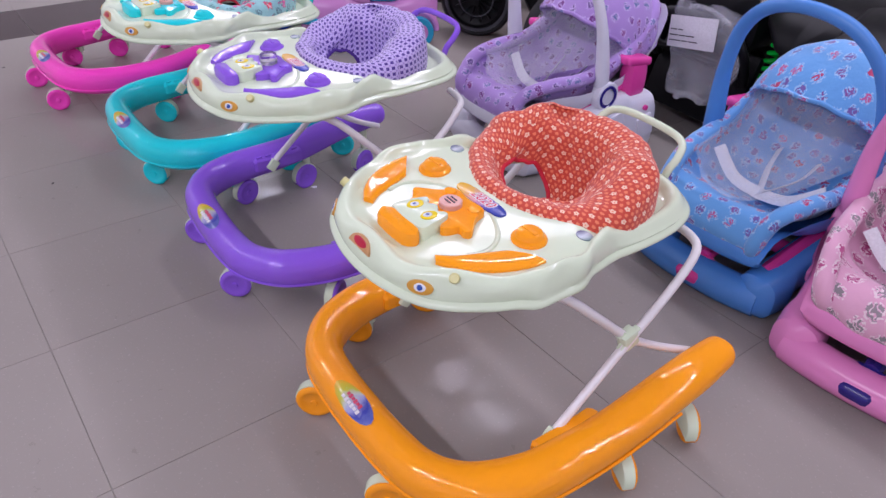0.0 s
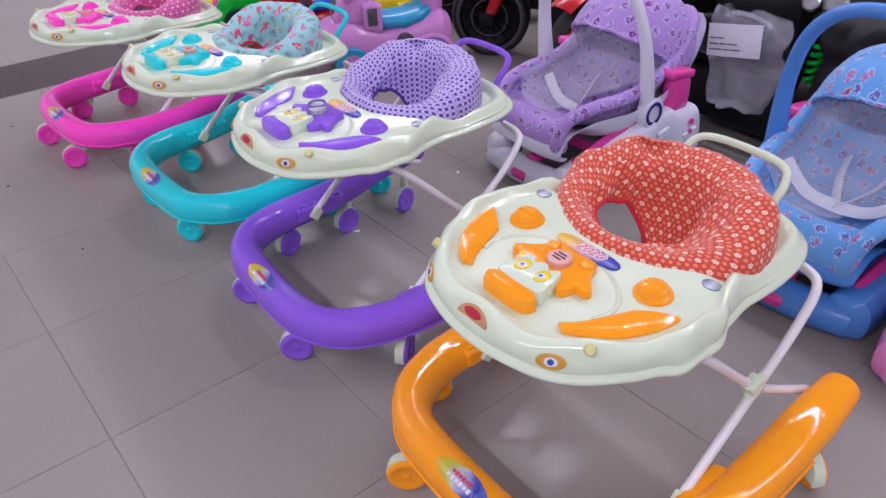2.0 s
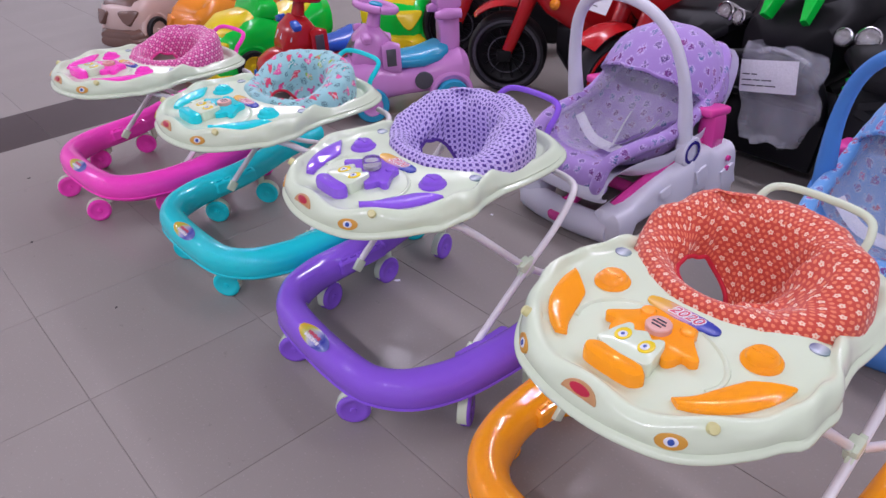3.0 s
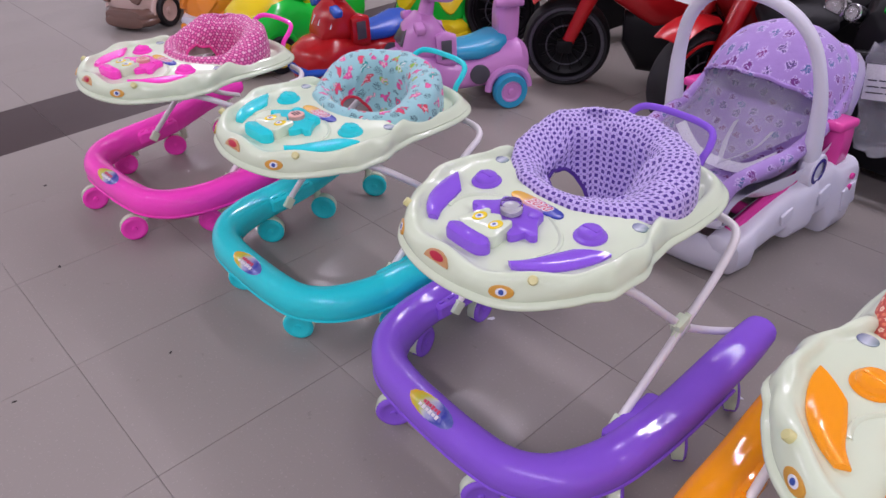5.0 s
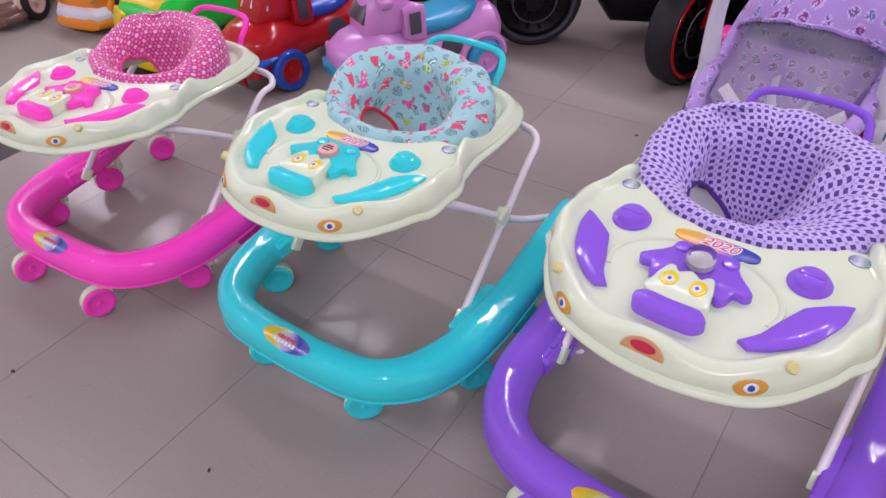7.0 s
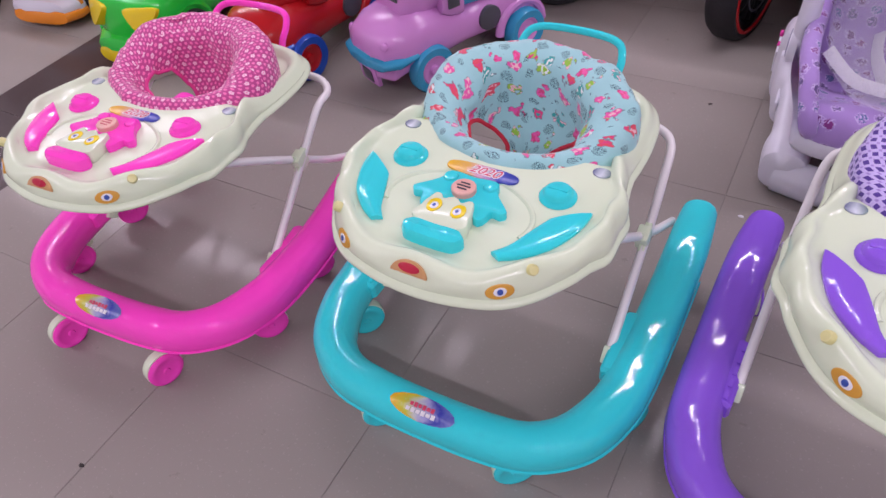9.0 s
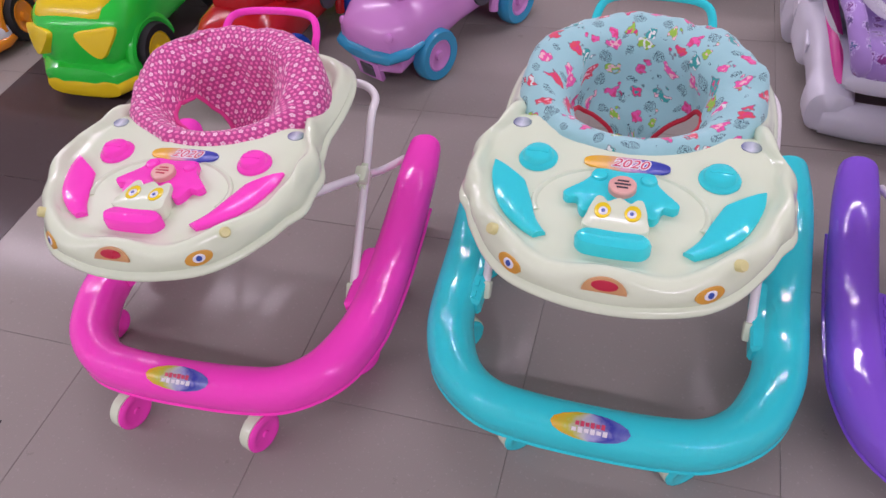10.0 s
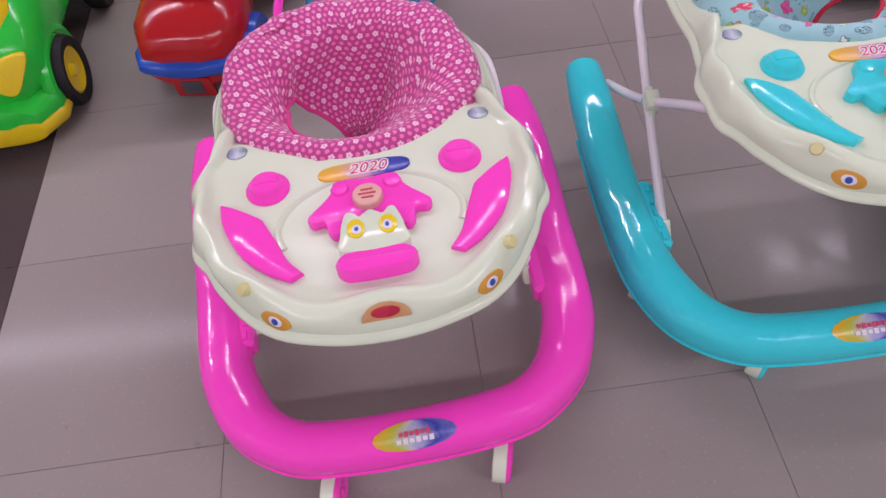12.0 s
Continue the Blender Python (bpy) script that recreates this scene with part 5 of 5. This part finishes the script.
def quad(at):
    c = thing("toy_quad", at, "black and green battery quad bike with chunky tyres", "toy quad bike")
    for s in (-1, 1):
        for y in (-0.13, 0.72):
            w = toy_wheel("wheel", c, s * 0.33, y, 0.19, 0.19, RUBBER, BLACK, 0.55, 6)
            for k in range(22):
                a = 2 * math.pi * k / 22
                part("tread", Form().box(0.15, 0.03, 0.016, facing((s * 0.33, y + 0.19 * math.cos(a), 0.19 + 0.19 * math.sin(a)), (0, math.cos(a), math.sin(a)), (1, 0, 0)) @ pose(0, 0, 0, 0, 0, 90 + (18 if k % 2 else -18)), 0.004, 1), RUBBER, w)
        part("mudguard", Form().body([(-0.34, 0.35, 0.05, 0.015, 2.6), (-0.28, 0.40, 0.13, 0.03, 3), (-0.08, 0.445, 0.15, 0.03, 3), (0.18, 0.41, 0.12, 0.03, 3), (0.26, 0.34, 0.06, 0.02, 2.6)], 20).moved(pose(s * 0.31, 0, 0)), BLACK, c, "flared black mudguard")
        part("green_panel", Form().prism([(-0.004, -0.075), (0.012, -0.07), (0.045, 0.10), (-0.03, 0.12)], -0.03, 0.016, 0.005, facing((s * 0.055, -0.275, 0.535), (s * 0.12, -0.86, 0.5))), GREEN, c, "bright green flank panel")
        for x, r in ((0.160, 0.023), (0.220, 0.031)):
            lamp = part("headlamp", Form().lathe([(r, -0.03), (r * 1.12, 0.0), (r * 1.12, 0.010), (r, 0.013), (r * 0.9, 0.008), (0.001, 0.014)], 24, facing((s * x, -0.262 + 0.02 * (x > 0.2), 0.44), (s * 0.15, -0.95, 0.3))), CHROME, c, "round clear headlamp")
            part("lens", Form().lathe([(r * 0.9, 0.010), (r * 0.5, 0.018), (0.001, 0.02)], 20, facing((s * x, -0.262 + 0.02 * (x > 0.2), 0.44), (s * 0.15, -0.95, 0.3))), CLEAR, lamp)
        spring = [(s * (0.175 + 0.04 * k / 80) + 0.016 * math.cos(a), -0.22 + 0.016 * math.sin(a), 0.20 + 0.20 * k / 80) for k, a in ((k, k * 0.62) for k in range(81))]
        if s > 0:
            part("spring", Form().tube(spring, 0.007, 6), GREEN, c, "green coil spring")
        part("arm", Form().tube([(s * 0.10, -0.10, 0.18), (s * 0.27, -0.13, 0.19)], 0.02, 8), BLACK, c)
        part("handlebar", Form().tube(spline([(0, 0.10, 0.62), (s * 0.12, 0.08, 0.68), (s * 0.28, 0.14, 0.69)], 8), 0.016, 8), BLACK, c)
    part("nose", Form().body([(-0.29, 0.34, 0.06, 0.06, 2.6), (-0.26, 0.36, 0.14, 0.12, 3), (-0.16, 0.40, 0.17, 0.14, 3), (0.05, 0.46, 0.15, 0.13, 3), (0.25, 0.44, 0.12, 0.12, 3)], 28), BLACK, c, "black front body")
    part("bonnet", Form().body([(-0.24, 0.46, 0.05, 0.03, 2.6), (-0.18, 0.50, 0.10, 0.05, 2.8), (0.0, 0.56, 0.10, 0.05, 2.8), (0.12, 0.58, 0.07, 0.04, 2.6)], 22), BLACK, c)
    bar = spline([(-0.17, -0.30, 0.20), (-0.17, -0.34, 0.30), (-0.10, -0.35, 0.36), (0.10, -0.35, 0.36), (0.17, -0.34, 0.30), (0.17, -0.30, 0.20)], 30)
    part("bumper_bar", Form().tube(bar, 0.016, 10).tube([(-0.17, -0.325, 0.24), (0.17, -0.325, 0.24)], 0.014, 8), BLACK, c)
    part("skid_plate", Form().box(0.36, 0.03, 0.24, pose(0, -0.28, 0.16, -20), 0.012), BLACK, c)
    part("frame", Form().body([(-0.10, 0.20, 0.10, 0.05, 3), (0.4, 0.20, 0.14, 0.06, 3), (0.85, 0.22, 0.10, 0.05, 3)], 20), BLACK, c)
    part("saddle", Form().body([(0.28, 0.47, 0.08, 0.03, 2.8), (0.40, 0.47, 0.12, 0.05, 3), (0.70, 0.49, 0.13, 0.05, 3), (0.84, 0.50, 0.09, 0.03, 2.8)], 22), BLACK, c)
    return c


quad(pose(-1.32, 2.27, 0, 0, 0, -2))
# Second quad is assumed, added to fill the black area right of the first.
quad(pose(-0.50, 2.22, 0, 0, 0, 3))

# plastic bag hung on the quad's bumper, with its card
bag = thing("plastic_bag", pose(-1.25, 1.855, 0.0, 0, 0, -4), "crumpled clear plastic bag hanging on the quad bike", "plastic bag")
rows = []
for j in range(15):
    f = j / 14
    z = 0.43 - 0.27 * f
    w = 0.115 + 0.02 * math.sin(f * 3) - 0.035 * f
    rows.append([(w * math.cos(a) + 0.02 * noise.noise((math.cos(a) * 2, math.sin(a) * 2, f * 4)), 0.035 * (0.5 + f) * math.sin(a) + 0.025 * noise.noise((math.cos(a) * 3, 7, f * 5)), z + 0.03 * noise.noise((math.cos(a) * 1.5, math.sin(a), 3.0))) for a in (2 * math.pi * k / 40 for k in range(40))])
part("film", Form().loft(rows, True, False, True), BAG, bag, "", 80)
part("bag_neck", Form().tube(spline([(-0.075, -0.012, 0.405), (-0.03, -0.02, 0.424), (0.03, -0.02, 0.420), (0.085, -0.012, 0.40)], 12), 0.006, 8), BAG, bag, "rolled bag edge", 80)
price_card(pose(-1.262, 1.80, 0.358, 82, -10, -3), 0.17, 0.088, "white price card with small printed lines")
price_card(pose(-1.85, 1.77, 0.49, 62, 0, -14), 0.15, 0.085, "white price card on the red motorbike")

# small litter on the tiles
CRUMB = plain("dark_crumb", (0.03, 0.025, 0.022), 0.8)
for i, (x, y, r, pale) in enumerate(((-2.534, 0.088, 0.005, 0), (-1.868, 1.552, 0.006, 0), (-2.10, -0.14, 0.004, 0), (-2.02, 0.16, 0.004, 0), (-1.05, 1.06, 0.009, 1), (-1.12, 0.93, 0.012, 1), (-1.62, 0.75, 0.008, 1), (-3.02, 0.20, 0.006, 0), (-2.86, -0.05, 0.004, 0), (-1.70, 1.16, 0.006, 1))):
    rng = random.Random(i)
    rings = [[(r * k * math.cos(a) * rng.uniform(0.7, 1.5), r * k * math.sin(a) * rng.uniform(0.4, 0.9), z) for a in (2 * math.pi * j / 8 for j in range(8))] for k, z in ((1.0, 0.0), (0.9, 0.0012), (0.4, 0.0018))]
    scrap = new("floor_scrap", Form().loft(rings, True, True, True).mesh("floor_scrap", PAPER if pale else CRUMB))
    scrap.matrix_world = pose(x, y, 0, 0, 0, 40 * i)
    tagged(scrap, "tiny torn paper scrap on the tiles" if pale else "tiny dark crumb of dirt on the tiles", "litter", "litter on the floor")


# ---- floor tiles ----
def tile_mesh(material):
    s, g = TILE / 2 - 0.0005, 0.0006
    rings = [[(x * s, y * s, -0.004) for x, y in ((-1, -1), (1, -1), (1, 1), (-1, 1))], [(x * s, y * s, -g) for x, y in ((-1, -1), (1, -1), (1, 1), (-1, 1))], [(x * (s - g), y * (s - g), 0) for x, y in ((-1, -1), (1, -1), (1, 1), (-1, 1))]]
    return Form().loft(rings, True, False, True).mesh("tile", material, 20)


light_tile, dark_tile = tile_mesh(FLOOR_TILE), tile_mesh(DARK_TILE)
far_form = {True: Form(), False: Form()}
for i in range(-17, 17):
    for j in range(-10, 15):
        place = GRID @ pose((i + 0.5) * TILE, (j + 0.5) * TILE, 0)
        x, y = place.translation.x, place.translation.y
        dark = i == -4
        if -5.3 < x < 0.5 and -0.6 < y < 3.2:
            ob = new("tile", dark_tile if dark else light_tile)
            ob.parent = floor
            ob.matrix_basis = place
        elif FAR_X < x < NEAR_X and NEAR_Y < y < FAR_Y:
            src = dark_tile if dark else light_tile
            f = far_form[dark]
            o = len(f.v)
            f.v += [place @ q.co for q in src.vertices]
            for poly in src.polygons:
                f.f.append(tuple(o + k for k in poly.vertices))
                f.uv.append(tuple((0, 0) for k in poly.vertices))
for dark, f in far_form.items():
    ob = part("outer_tiles", f, DARK_TILE if dark else FLOOR_TILE, floor, "", 20)
    tagged(ob, kind="stuff")
